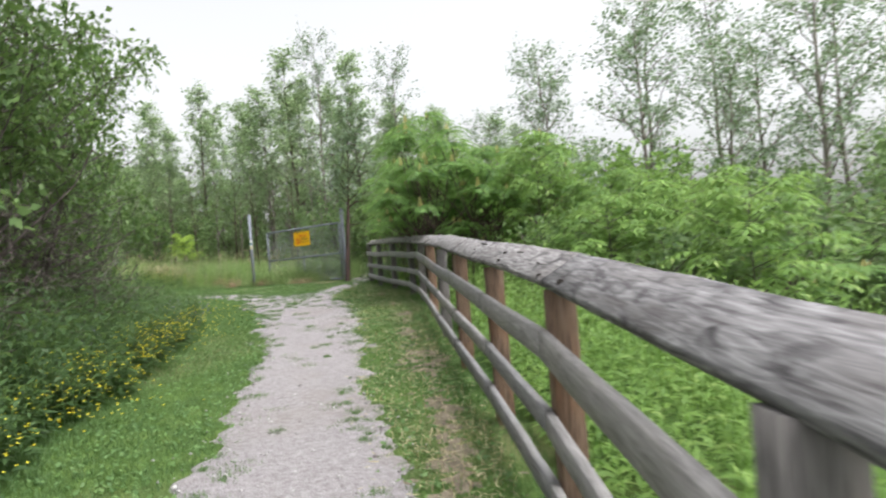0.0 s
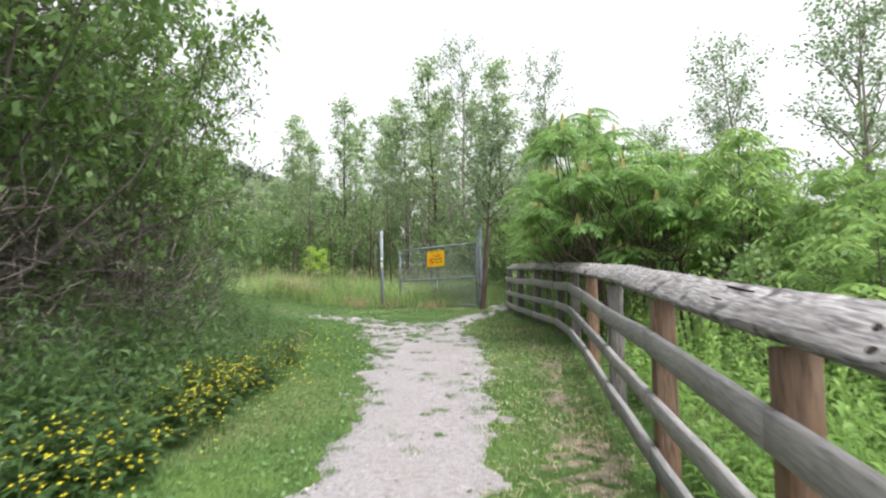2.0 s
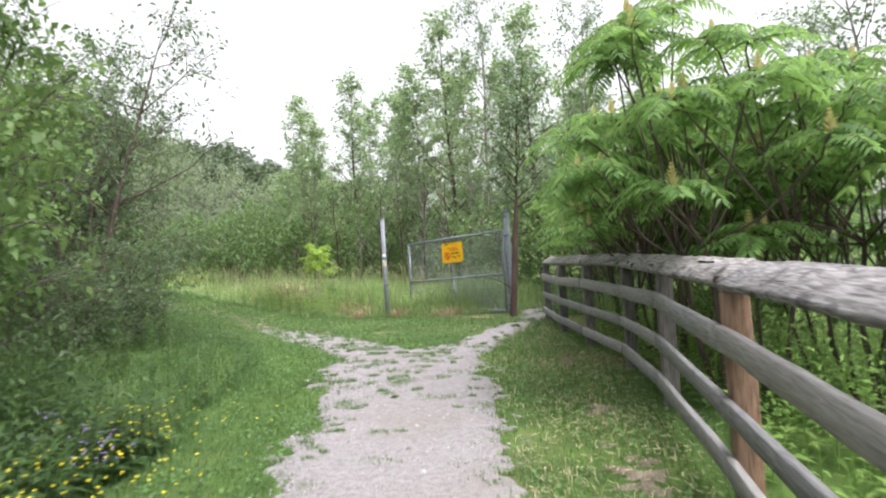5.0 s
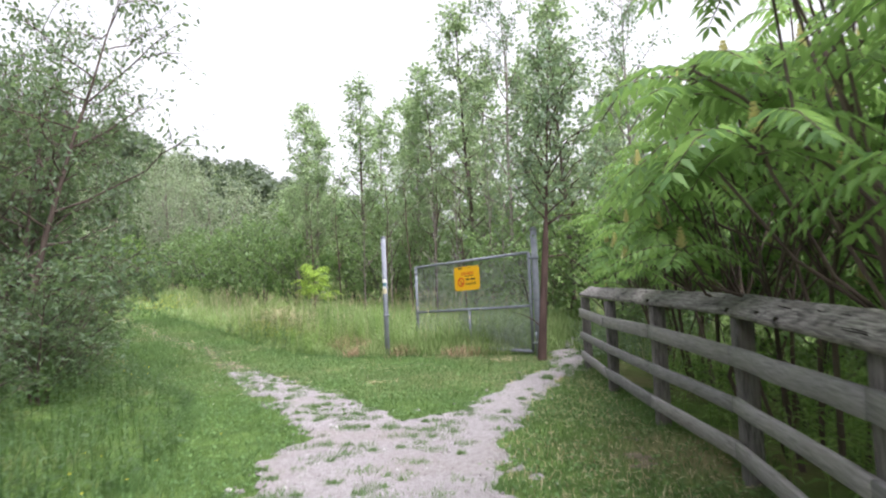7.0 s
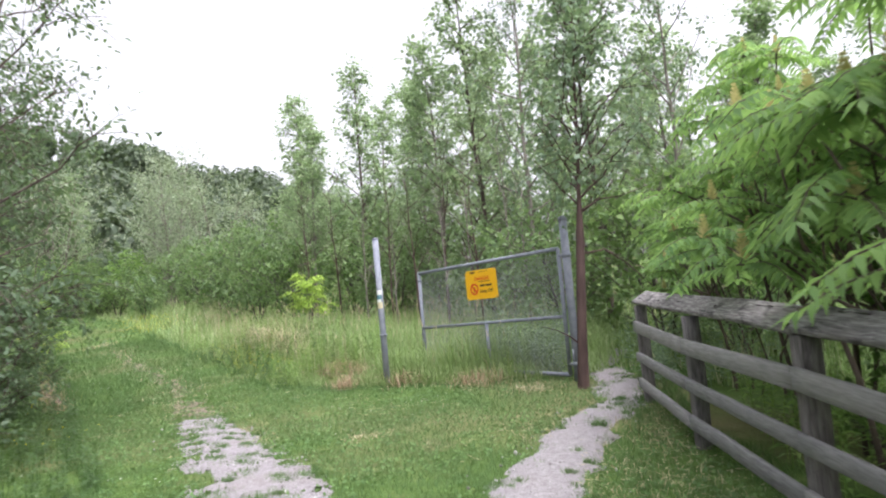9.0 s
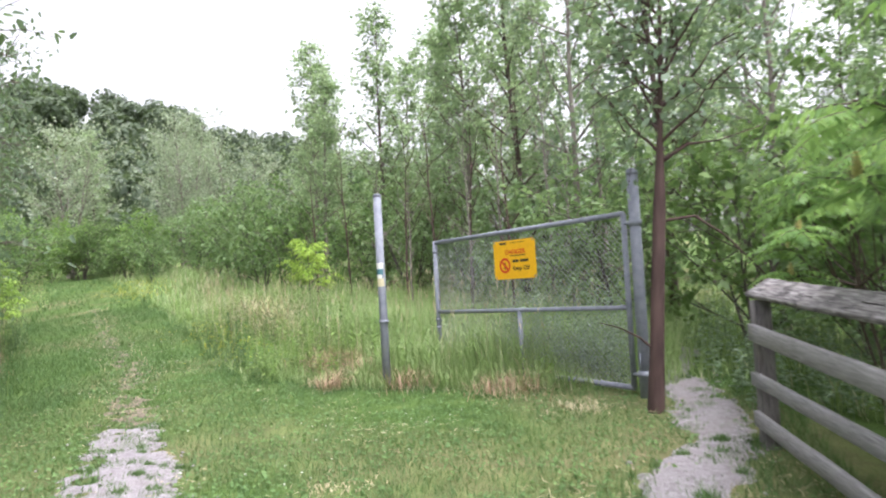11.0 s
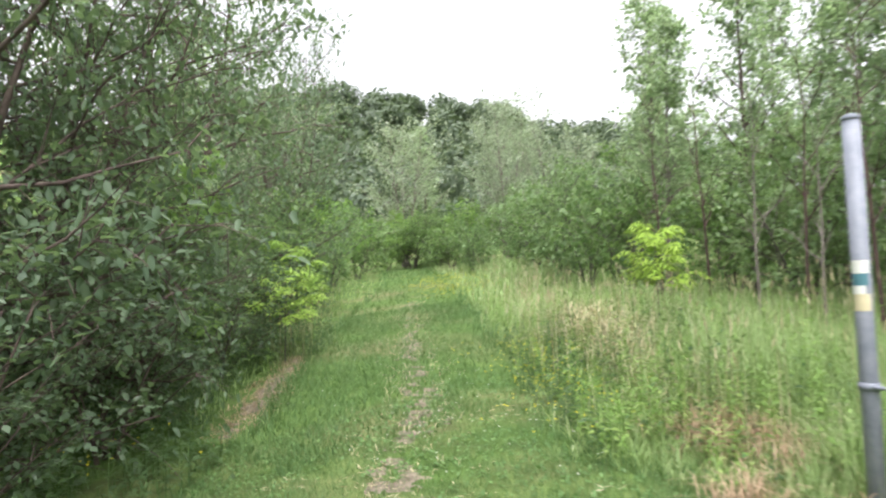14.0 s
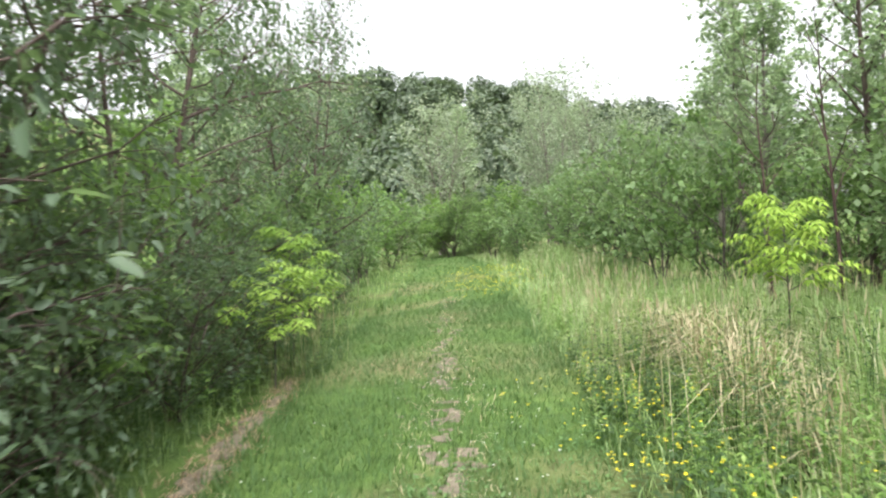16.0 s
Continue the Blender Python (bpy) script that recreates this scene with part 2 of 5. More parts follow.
class Soup:
    """Gathers vertices and faces (all of k corners) for one mesh."""

    def __init__(self, k=4):
        self.k, self.v, self.f, self.n = k, [], [], 0

    def add(self, v, f):
        self.v.append(np.asarray(v, float).reshape(-1, 3))
        self.f.append(np.asarray(f, int).reshape(-1, self.k) + self.n)
        self.n += len(self.v[-1])

    def mesh(self, name, mat, smooth=False):
        me = bpy.data.meshes.new(name)
        if self.n:
            v, f = np.concatenate(self.v), np.concatenate(self.f)
            me.vertices.add(len(v))
            me.vertices.foreach_set("co", v.astype(np.float32).ravel())
            me.loops.add(f.size)
            me.loops.foreach_set("vertex_index", f.astype(np.int32).ravel())
            me.polygons.add(len(f))
            me.polygons.foreach_set("loop_start", np.arange(len(f), dtype=np.int32) * self.k)
            me.update(calc_edges=True)
            if smooth:
                me.shade_smooth()
        me.materials.append(mat)
        return me

    def tube(self, pts, radii, sides=6, cap=False):
        pts = np.asarray(pts, float)
        d = np.gradient(pts, axis=0)
        d /= np.linalg.norm(d, axis=1)[:, None] + 1e-9
        ref = np.array([1.0, 0, 0]) if abs(d[0][2]) > 0.7 else np.array([0, 0, 1.0])
        s = np.cross(d, ref)
        s /= np.linalg.norm(s, axis=1)[:, None] + 1e-9
        u = np.cross(s, d)
        a = np.arange(sides) * 2 * np.pi / sides
        ring = s[:, None, :] * np.cos(a)[None, :, None] + u[:, None, :] * np.sin(a)[None, :, None]
        v = pts[:, None, :] + ring * np.asarray(radii, float)[:, None, None]
        n = len(pts)
        i, j = np.meshgrid(np.arange(n - 1), np.arange(sides), indexing="ij")
        k = (j + 1) % sides
        f = np.stack([i * sides + j, i * sides + k, (i + 1) * sides + k, (i + 1) * sides + j], -1).reshape(-1, 4)
        v = v.reshape(-1, 3)
        if cap:
            c0, c1 = len(v), len(v) + 1
            v = np.concatenate([v, pts[:1], pts[-1:]])
            e = np.arange(0, sides - 1, 2)
            f = np.concatenate([f, np.stack([np.full(len(e), c0), e, (e + 1), (e + 2) % sides], -1)[:, ::-1],
                                np.stack([np.full(len(e), c1), (n - 1) * sides + e, (n - 1) * sides + e + 1, (n - 1) * sides + (e + 2) % sides], -1)])
        self.add(v, f)

    def leaves(self, p, d, nrm, length, width, droop=0.0, fold=0.0, oval=False):
        """One pointed leaf at each p, along d, facing nrm; oval: two halves with rounded sides, creased along the midrib."""
        p, d, nrm = (np.asarray(q, float) for q in (p, d, nrm))
        d = d / (np.linalg.norm(d, axis=1)[:, None] + 1e-9)
        s = np.cross(d, nrm)
        s /= np.linalg.norm(s, axis=1)[:, None] + 1e-9
        length, width = np.broadcast_to(length, len(p))[:, None], np.broadcast_to(width, len(p))[:, None]
        up = np.cross(s, d)
        mid = p + d * length * 0.42
        tip = p + d * length - np.array([0, 0, 1.0]) * length * droop
        if oval:
            lo, hi = p + d * length * 0.22, p * 0.28 + tip * 0.72
            rise = up * width * 0.16
            v = np.stack([p, lo + s * width * 0.42 + rise, hi + s * width * 0.34 + rise, tip, hi - s * width * 0.34 + rise, lo - s * width * 0.42 + rise], 1)
            k = np.arange(len(p))[:, None] * 6
            self.add(v, np.concatenate([k + [0, 1, 2, 3], k + [0, 3, 4, 5]]))
            return
        v = np.stack([p, mid + s * width / 2 + up * width * fold, tip, mid - s * width / 2 + up * width * fold], 1)
        self.add(v, np.arange(len(p) * 4).reshape(-1, 4))

    def blades(self, p, lean, height, width, az, curl=0.5):
        """Bent grass blades of two faces each."""
        n = len(p)
        s = np.stack([-np.sin(az), np.cos(az), np.zeros(n)], 1) * (np.asarray(width) / 2)[:, None]
        out = np.stack([np.cos(az), np.sin(az), np.zeros(n)], 1)
        up = np.array([0, 0, 1.0])
        hh, ln = np.asarray(height)[:, None], np.asarray(lean)[:, None]
        m = p + up * hh * 0.55 + out * hh * ln * 0.3
        t = p + up * hh * (1 - curl * ln * 0.5) + out * hh * ln
        v = np.stack([p - s, p + s, m + s * 0.8, m - s * 0.8, t + s * 0.12, t - s * 0.12], 1)
        k = np.arange(n)[:, None] * 6
        self.add(v, np.concatenate([k + [0, 1, 2, 3], k + [3, 2, 4, 5]]))


def unit(v):
    return v / (np.linalg.norm(v, axis=-1)[..., None] + 1e-9)


def empty(name, m, label, category, group="", kind=""):
    ob = new(name)
    ob.matrix_world = m
    return tagged(ob, label, category, group, kind)


def part(name, me, parent, local=None, label=""):
    """Link a mesh as one part under its thing, placed in the thing's own space."""
    ob = new(name, me)
    ob.parent = parent
    ob.matrix_basis = local if local is not None else Matrix()
    return tagged(ob, label)


# ---- the lie of the land ----
F_U = np.array([-400, -40, -5, 0, 8, 15.4, 20, 25, 50, 100, 400, 1500.0])
F_H = np.array([-20, -2.5, -0.3, 0, 0.51, 0.86, 0.98, 1.3, 3.2, 6.5, 14, 20.0])
FENCE_Y = np.array([-3.0, -0.95, 0.95, 2.7, 4.38, 6.08, 7.86, 9.62, 11.57, 13.32, 14.97, 16.8, 18.66])
FENCE_X = np.array([0.5, 0.46, 0.455, 0.464, 0.384, 0.259, 0.147, 0.042, -0.098, -0.306, -0.732, -1.16, -1.53])


def smooth(a):
    a = np.clip(a, 0, 1)
    return a * a * (3 - 2 * a)


def fence_x(y):
    return np.interp(y, FENCE_Y, FENCE_X)


def land(x, y):
    x, y = np.asarray(x, float), np.asarray(y, float)
    u = y - 0.25 * x
    z = sum(np.interp(u + o, F_U, F_H) for o in (-0.8, 0, 0.8)) / 3
    right = x - fence_x(y)
    z = z - 1.1 * smooth((right - 0.25) / 4.5) * smooth((24 - y) / 8)
    r, az = np.hypot(x, y), np.degrees(np.arctan2(-x, y))
    z = z + (24 + 13 * smooth((az - 28) / 24)) * smooth((r - 100) / 100) * smooth((az - 10) / 25) * smooth((150 - az) / 40)
    near = smooth((60 - r) / 30)
    return z + near * (0.012 * np.sin(2.1 * x + 0.7 * y) * np.sin(1.7 * y - 0.9 * x + 1) + 0.02 * np.sin(0.6 * x + 2) * np.sin(0.7 * y))


def on_land(x, y, sink=0.0):
    return float(x), float(y), float(land(x, y)) - sink


PATH_MAIN = [(-0.45, -6, 0.6), (-0.75, 3.4, 0.6), (-0.83, 4.2, 0.55), (-1.03, 5.5, 0.52), (-1.4, 8.3, 0.55), (-1.7, 9.8, 0.66), (-2.2, 11.9, 0.74), (-2.7, 13.5, 0.85), (-2.85, 14.2, 0.8)]
PATH_LEFT = [(-2.85, 14.2, 0.7), (-3.7, 15.0, 0.6), (-4.7, 16.1, 0.5), (-5.9, 17.4, 0.42), (-6.9, 18.5, 0.34)]
PATH_RIGHT = [(-2.7, 14.0, 0.7), (-2.25, 15.4, 0.38), (-2.2, 16.6, 0.3), (-2.0, 17.9, 0.26), (-1.77, 18.9, 0.24), (-1.85, 20, 0.24), (-2.1, 21.2, 0.22), (-2.0, 23, 0.2)]
TRAIL = [(-6.9, 18.5, 1.3), (-8.8, 20.3, 1.25), (-12, 23.3, 1.35), (-16.5, 27.3, 1.3), (-24.5, 34.8, 1.2), (-32.5, 41.2, 1.1)]
VERGE = [(-0.8, -6, 1.6), (-1.0, 4, 1.42), (-1.3, 8, 1.5), (-2.3, 12, 1.5), (-2.9, 14.6, 1.8), (-4.4, 17.2, 2.0), (-6.6, 18.8, 1.7)]
APRON = [(-5.0, 18.4, 1.9), (-3.0, 19.0, 1.35), (-2.5, 19.6, 0.8), (-1.6, 20.2, 0.6)]


def chain(x, y, line):
    """Signed distance to a chain of stretches with a half-width at each point (inside: negative)."""
    x, y = np.asarray(x, float), np.asarray(y, float)
    best = np.full(x.shape, 1e9)
    for (ax, ay, ar), (bx, by, br) in zip(line, line[1:]):
        dx, dy = bx - ax, by - ay
        k = np.clip(((x - ax) * dx + (y - ay) * dy) / (dx * dx + dy * dy), 0, 1)
        best = np.minimum(best, np.hypot(x - ax - k * dx, y - ay - k * dy) - (ar + k * (br - ar)))
    return best


def wobble(x, y, s=1.0):
    return (np.sin(3.1 * x * s + 1.3 * np.sin(2.3 * y * s)) + np.sin(4.3 * y * s + 1.7 * np.sin(1.9 * x * s + 1)) + 0.8 * np.sin(9.7 * x * s + 7.3 * y * s) + 0.7 * np.sin(8.1 * y * s - 11 * x * s)) / 3.5


def path_depth(x, y):
    """How far inside the gravel (positive) a place lies, with a ragged edge and tufts breaking in."""
    main = -chain(x, y, PATH_MAIN)
    left = -chain(x, y, PATH_LEFT) - 0.06 - 0.14 * (wobble(x, y, 1.6) > 0.25)
    right = -chain(x, y, PATH_RIGHT)
    spill = main + 0.46 - 0.75 * (wobble(x, y, 1.9) * 0.5 + 0.5) - 0.3 * (wobble(x + 3, y, 5) * 0.5 + 0.5) - 0.5 * (1 - smooth((y - 3) / 4) * smooth((16 - y) / 3))
    main = np.maximum(main, np.minimum(spill, 0.12))
    return np.maximum(np.maximum(main, left), right) + 0.11 * wobble(x, y) + 0.07 * wobble(x + 5, y - 2, 3.1)


def mown(x, y):
    """Short turf: negative inside."""
    right_side = np.maximum(x - fence_x(y) - 0.15, np.maximum(-(x + 1.5), y - 19.3))
    a = np.minimum(np.minimum(chain(x, y, VERGE), chain(x, y, TRAIL)), np.minimum(chain(x, y, APRON), right_side))
    a = np.maximum(a, np.where(y < 19.3, x - fence_x(y) - 0.1, -9))
    return a + 0.16 * wobble(x, y, 0.6)

rng = np.random.default_rng(7)

# ---- ground ----


def lines(*spans):
    return np.unique(np.concatenate([np.arange(a, b, s) for a, b, s in spans]).round(3))


gx = lines((-1500, -200, 100), (-200, -50, 8), (-50, -16, 1.0), (-16, 5, 0.28), (5, 30, 1.0), (30, 200, 10), (200, 1501, 100))
gy = lines((-1500, -100, 100), (-100, -6, 8), (-6, 28, 0.28), (28, 70, 1.0), (70, 250, 8), (250, 1501, 100))
X, Y = np.meshgrid(gx, gy, indexing="ij")
v = np.stack([X, Y, land(X, Y)], -1).reshape(-1, 3)
i, j = np.meshgrid(np.arange(len(gx) - 1), np.arange(len(gy) - 1), indexing="ij")
q = i * len(gy) + j
s = Soup()
s.add(v, np.stack([q, q + len(gy), q + len(gy) + 1, q + 1], -1).reshape(-1, 4))
ground = tagged(new("ground", s.mesh("ground", M_ground, True)), "rising turf and bare soil under grass and weeds", "ground", kind="structure")


def sheet(name, mat, x0, x1, y0, y1, step, inside, lift, label, category):
    """A thin ragged-edged layer lying on the land where inside(x, y) is positive."""
    ax, ay = np.arange(x0, x1, step), np.arange(y0, y1, step)
    X, Y = np.meshgrid(ax, ay, indexing="ij")
    d = inside(X, Y)
    z = land(X, Y) + lift * np.clip(d / 0.08, -0.6, 1) + 0.004 * wobble(X, Y, 4)
    i, j = np.meshgrid(np.arange(len(ax) - 1), np.arange(len(ay) - 1), indexing="ij")
    keep = inside(X[:-1, :-1] + step / 2, Y[:-1, :-1] + step / 2) > -0.02
    q = (i * len(ay) + j)[keep]
    f = np.stack([q, q + len(ay), q + len(ay) + 1, q + 1], -1)
    used, f = np.unique(f, return_inverse=True)
    s = Soup()
    s.add(np.stack([X, Y, z], -1).reshape(-1, 3)[used], f.reshape(-1, 4))
    return tagged(new(name, s.mesh(name, mat, True)), label, category, kind="structure")


sheet("path", M_gravel, -8.2, 0.6, -5.5, 22.8, 0.05, path_depth, 0.022, "pale limestone gravel footpath that forks before a gate", "path")


def worn_depth(x, y):
    c = -chain(x, y, [(-6.9, 18.5, 0.36), (-9.2, 20.9, 0.36), (-10.5, 22.05, 0.34), (-13.7, 24.8, 0.28), (-24.8, 35, 0.2)])
    return c + 0.22 * wobble(x, y, 1.3) + 0.34 * wobble(x + 1, y, 5.3) - 0.28


sheet("worn_track", M_worn, -18, -6.5, 18, 29, 0.06, worn_depth, 0.014, "worn brown soil strip along the mown grass trail", "path")


def bare_depth(x, y):
    c = -chain(x, y, [(0.2, 2.0, 0.16), (0.05, 4.5, 0.2), (-0.1, 7, 0.24), (-0.3, 9, 0.22), (-0.55, 11.5, 0.16), (-0.95, 14.5, 0.12)])
    e = -chain(x, y, [(-9.9, 19.2, 0.02), (-10.6, 19.8, 0.08), (-11.4, 20.5, 0.12), (-12.5, 21.45, 0.07), (-13.2, 22.0, 0.0)])
    return np.maximum(c + 0.2 * wobble(x, y, 0.9) + 0.3 * wobble(x + 2, y, 6.1) - 0.145, e + 0.1 * wobble(x, y, 2) + 0.09 * wobble(x, y + 1, 7))


sheet("bare_soil", M_worn, -14, 0.6, 2, 23, 0.07, bare_depth, 0.012, "bare tan soil patches between grass and fence", "soil")

# loose stones on the path
n = 26000
x, y = rng.uniform(-7.6, 0.4, n), rng.uniform(0.5, 22, n) ** 1.0
d = path_depth(x, y) + rng.exponential(0.09, n) * (rng.random(n) < 0.5)
k = (d > 0.0) & (rng.random(n) < np.where(d < 0.12, 1.0, 0.45))
x, y = x[k], y[k]
r = rng.gamma(2.4, 0.003, len(x)) + 0.004
c = np.stack([x, y, land(x, y) + 0.02], -1)
base = np.array([[1, 0, 0], [0, 1, 0], [-1, 0, 0], [0, -1, 0], [0, 0, 0.7], [0, 0, -0.7]])
f = np.array([[0, 1, 4], [1, 2, 4], [2, 3, 4], [3, 0, 4], [1, 0, 5], [2, 1, 5], [3, 2, 5], [0, 3, 5]])
a = rng.uniform(0, 6.28, len(x))
v = base[None] * (rng.uniform(0.6, 1.3, (len(x), 6, 1))) * r[:, None, None]
v = np.stack([v[..., 0] * np.cos(a)[:, None] - v[..., 1] * np.sin(a)[:, None], v[..., 0] * np.sin(a)[:, None] + v[..., 1] * np.cos(a)[:, None], v[..., 2]], -1) + c[:, None]
s = Soup(3)
s.add(v, f[None] + np.arange(len(x))[:, None, None] * 6)
tagged(new("loose_gravel", s.mesh("loose_gravel", M_pebble)), "loose pale limestone chips on the footpath", "gravel", kind="stuff")

# ---- wooden fence ----


def board_mesh(name, length, width, thick, mat, seg=10, seed=0, rough=0.004, bevel=0.006):
    """A sawn board along x with softened, slightly uneven edges."""
    r = np.random.default_rng(seed)
    w, t, b = width / 2, thick / 2, bevel
    prof = np.array([(-w + b, -t), (w - b, -t), (w, -t + b), (w, t - b), (w - b, t), (-w + b, t), (-w, t - b), (-w, -t + b)])
    xs = np.linspace(0, length, seg + 1)
    v = np.zeros((seg + 1, 8, 3))
    v[..., 0] = xs[:, None]
    v[..., 1:] = prof[None]
    wave = np.stack([np.interp(xs, np.linspace(0, length, 6), r.normal(0, rough, 6)) for _ in range(2)], -1)
    v[..., 1:] += wave[:, None] + r.normal(0, rough * 0.3, (seg + 1, 8, 2))
    i, j = np.meshgrid(np.arange(seg), np.arange(8), indexing="ij")
    f = np.stack([i * 8 + j, (i + 1) * 8 + j, (i + 1) * 8 + (j + 1) % 8, i * 8 + (j + 1) % 8], -1).reshape(-1, 4)
    e = seg * 8
    caps = np.array([[0, 1, 2, 7], [7, 2, 3, 6], [6, 3, 4, 5]])
    s = Soup()
    s.add(v.reshape(-1, 3), np.concatenate([f, caps, (caps + e)[:, ::-1]]))
    me = s.mesh(name, mat)
    return me


def frame_along(a, b, face):
    """A pose at a whose x runs to b and whose z leans towards face."""
    a, b = Vector(a), Vector(b)
    x = (b - a).normalized()
    z = (Vector(face) - x * x.dot(Vector(face))).normalized()
    y = z.cross(x)
    m = Matrix((x, y, z)).transposed().to_4x4()
    m.translation = a
    return m


fence_pts = [Vector(on_land(x, y)) for x, y in zip(FENCE_X, FENCE_Y)]
fence = empty("wooden_fence", Matrix.Translation(fence_pts[0]), "weathered grey timber rail fence with a slanted cap beside the path", "fence")
inv = Matrix.Translation(-fence_pts[0])
UP = Vector((0, 0, 1))
for k, p in enumerate(fence_pts):
    a = fence_pts[max(k - 1, 0)]
    c = fence_pts[min(k + 1, len(fence_pts) - 1)]
    along = (c - a)
    along.z = 0
    along.normalize()
    out = Vector((along.y, -along.x, 0))
    post_p = p + out * 0.077
    post_p.z = float(land(post_p.x, post_p.y))
    bottom = post_p - UP * 0.25
    top = Vector((post_p.x, post_p.y, p.z + 1.03))
    m = frame_along(bottom, top, -out)
    brown = k in (3, 4, 5, 7)
    part("post", board_mesh("post", (top - bottom).length, 0.112, 0.112, M_post if brown else M_greypost, 6, 40 + k), fence, inv @ m,
         "reddish-brown newer timber post" if brown else "dark grey weathered timber post")
for k, (p, q) in enumerate(zip(fence_pts, fence_pts[1:])):
    along = (q - p)
    flat = Vector((along.x, along.y, 0)).normalized()
    out = Vector((flat.y, -flat.x, 0))
    gap = along.normalized() * 0.004
    for h0, wdt, sd in ((0.805, 0.118, 1), (0.495, 0.092, 2), (0.208, 0.104, 3)):
        jit = 0.008 * math.sin(k * 3.7 + sd * 2.1)
        a, c = p + UP * (h0 + jit) + gap, q + UP * (h0 + 0.008 * math.sin((k + 1) * 3.7 + sd * 2.1)) - gap
        front = -out * 0.003
        part("rail", board_mesh("rail", (c - a).length, wdt, 0.04, M_rail, 10, 100 + 7 * k + sd, 0.0018, 0.004), fence, inv @ frame_along(a + front, c + front, -out))
# slanted cap boards, most over two bays, tilting towards the path
JOINTS = (0, 3, 5, 7, 9, 10, 12)
for k, (i0, i1) in enumerate(zip(JOINTS, JOINTS[1:])):
    p, q = fence_pts[i0], fence_pts[i1]
    along = (q - p)
    flat = Vector((along.x, along.y, 0)).normalized()
    out = Vector((flat.y, -flat.x, 0))
    nrm = (UP * math.cos(radians(31)) - out * math.sin(radians(31)))
    lift = UP * 1.105 + out * 0.1
    ext = along.normalized() * (0.12 if i1 == 12 else 0.02)
    a, c = p + lift + along.normalized() * 0.006, q + lift + ext
    cap = part("cap", board_mesh("cap", (c - a).length, 0.205, 0.042, M_cap, 26, 300 + k, 0.006, 0.009), fence, inv @ frame_along(a, c, nrm),
         "slanted silver-grey cap board, split and knotted" if k in (1, 2) else "")
    # knots and drying cracks in its upper face
    r = np.random.default_rng(330 + k)
    span = (c - a).length
    for q in range(3):
        kx, ky, kr = (0.06, 0.082, 0.02) if q == 0 else (r.uniform(0.2, span - 0.2), r.uniform(-0.06, 0.08), r.uniform(0.011, 0.018))
        s = Soup()
        s.tube([(kx, ky, 0.014), (kx + 0.004, ky, 0.0235), (kx, ky, 0.025)], [kr, kr * 0.9, kr * 0.55], 10, True)
        part("knot", s.mesh("knot", M_knot), cap)
    for q in range(5):
        ln, kx, ky = r.uniform(0.12, 0.36), r.uniform(0.1, span - 0.5), r.uniform(-0.075, 0.085)
        part("crack", board_mesh("crack", ln, r.uniform(0.002, 0.004), 0.012, M_knot, 6, 500 + 9 * k + q, 0.0022, 0.001), cap, pose(kx, ky, 0.0175, 0, 0, r.uniform(-1.5, 1.5)))

# ---- gate, its posts and the sign ----


def tube_mesh(name, pts, radii, mat, sides=12):
    s = Soup()
    s.tube(pts, radii, sides, True)
    return s.mesh(name, mat, False)


def round_mesh(name, pts, r, mat, sides=14):
    me = tube_mesh(name, pts, [r] * len(pts), mat, sides)
    me.shade_smooth()
    return me


# lone steel post with stickers
px, py, pz = on_land(-5.16, 20.5)
lone = empty("steel_post", Matrix.Translation((px, py, pz)) @ pose(0, 0, 0, 0, -0.4, 0), "tall dull galvanised steel post with stickers standing in grass", "post")
part("shaft", round_mesh("shaft", [(0, 0, -0.3), (0, 0, 1.0), (0, 0, 2.17)], 0.046, M_steel, 16), lone)
part("collar", round_mesh("collar", [(0, 0, 0.715), (0, 0, 0.755)], 0.054, M_steel, 16), lone)
part("bolt", round_mesh("bolt", [(0.03, -0.045, 0.735), (0.085, -0.05, 0.735)], 0.011, M_steel, 8), lone)
s = Soup()
s.tube([(0, 0, 2.165), (0, 0, 2.185), (0, 0, 2.2)], [0.049, 0.047, 0.028], 16, True)
part("post_cap", s.mesh("post_cap", M_steel, True), lone)


def sticker(name, z0, z1, mat, a0=-150, a1=-30):
    a = np.radians(np.linspace(a0, a1, 9))
    s = Soup()
    v = np.concatenate([np.stack([np.cos(a) * 0.0475, np.sin(a) * 0.0475, np.full(9, z)], -1) for z in (z0, z1)])
    s.add(v, [[k, k + 1, k + 10, k + 9] for k in range(8)])
    part(name, s.mesh(name, mat, True), lone)


sticker("sticker", 1.335, 1.405, M_white)
sticker("sticker", 1.27, 1.335, M_teal, -140, -40)
sticker("sticker", 1.135, 1.225, M_cream)
sticker("sticker", 1.225, 1.27, M_white, -150, -60)

# gate: right stile at the hinge post, swung away to the left
G0 = np.array([-2.44, 20.22])
G1 = np.array([-4.95, 21.78])
g_len = float(np.hypot(*(G1 - G0)))
g_ang = math.degrees(math.atan2(G1[1] - G0[1], G1[0] - G0[0]))
gz = float(land(*G0))
gate = empty("chain_link_gate", Matrix.Translation((G0[0], G0[1], gz)) @ pose(0, 0, 0, 0, 0, g_ang), "galvanised chain-link gate, ajar and overgrown by grass", "gate")
Z_TOP0, Z_TOP1, Z_MID0, Z_MID1, Z_BOT = 2.80 - gz, 2.735 - gz, 1.885 - gz, 1.83 - gz, 0.07
R_T = 0.028
part("top_rail", round_mesh("top_rail", [(0, 0, Z_TOP0), (g_len, 0, Z_TOP1)], R_T, M_steel), gate)
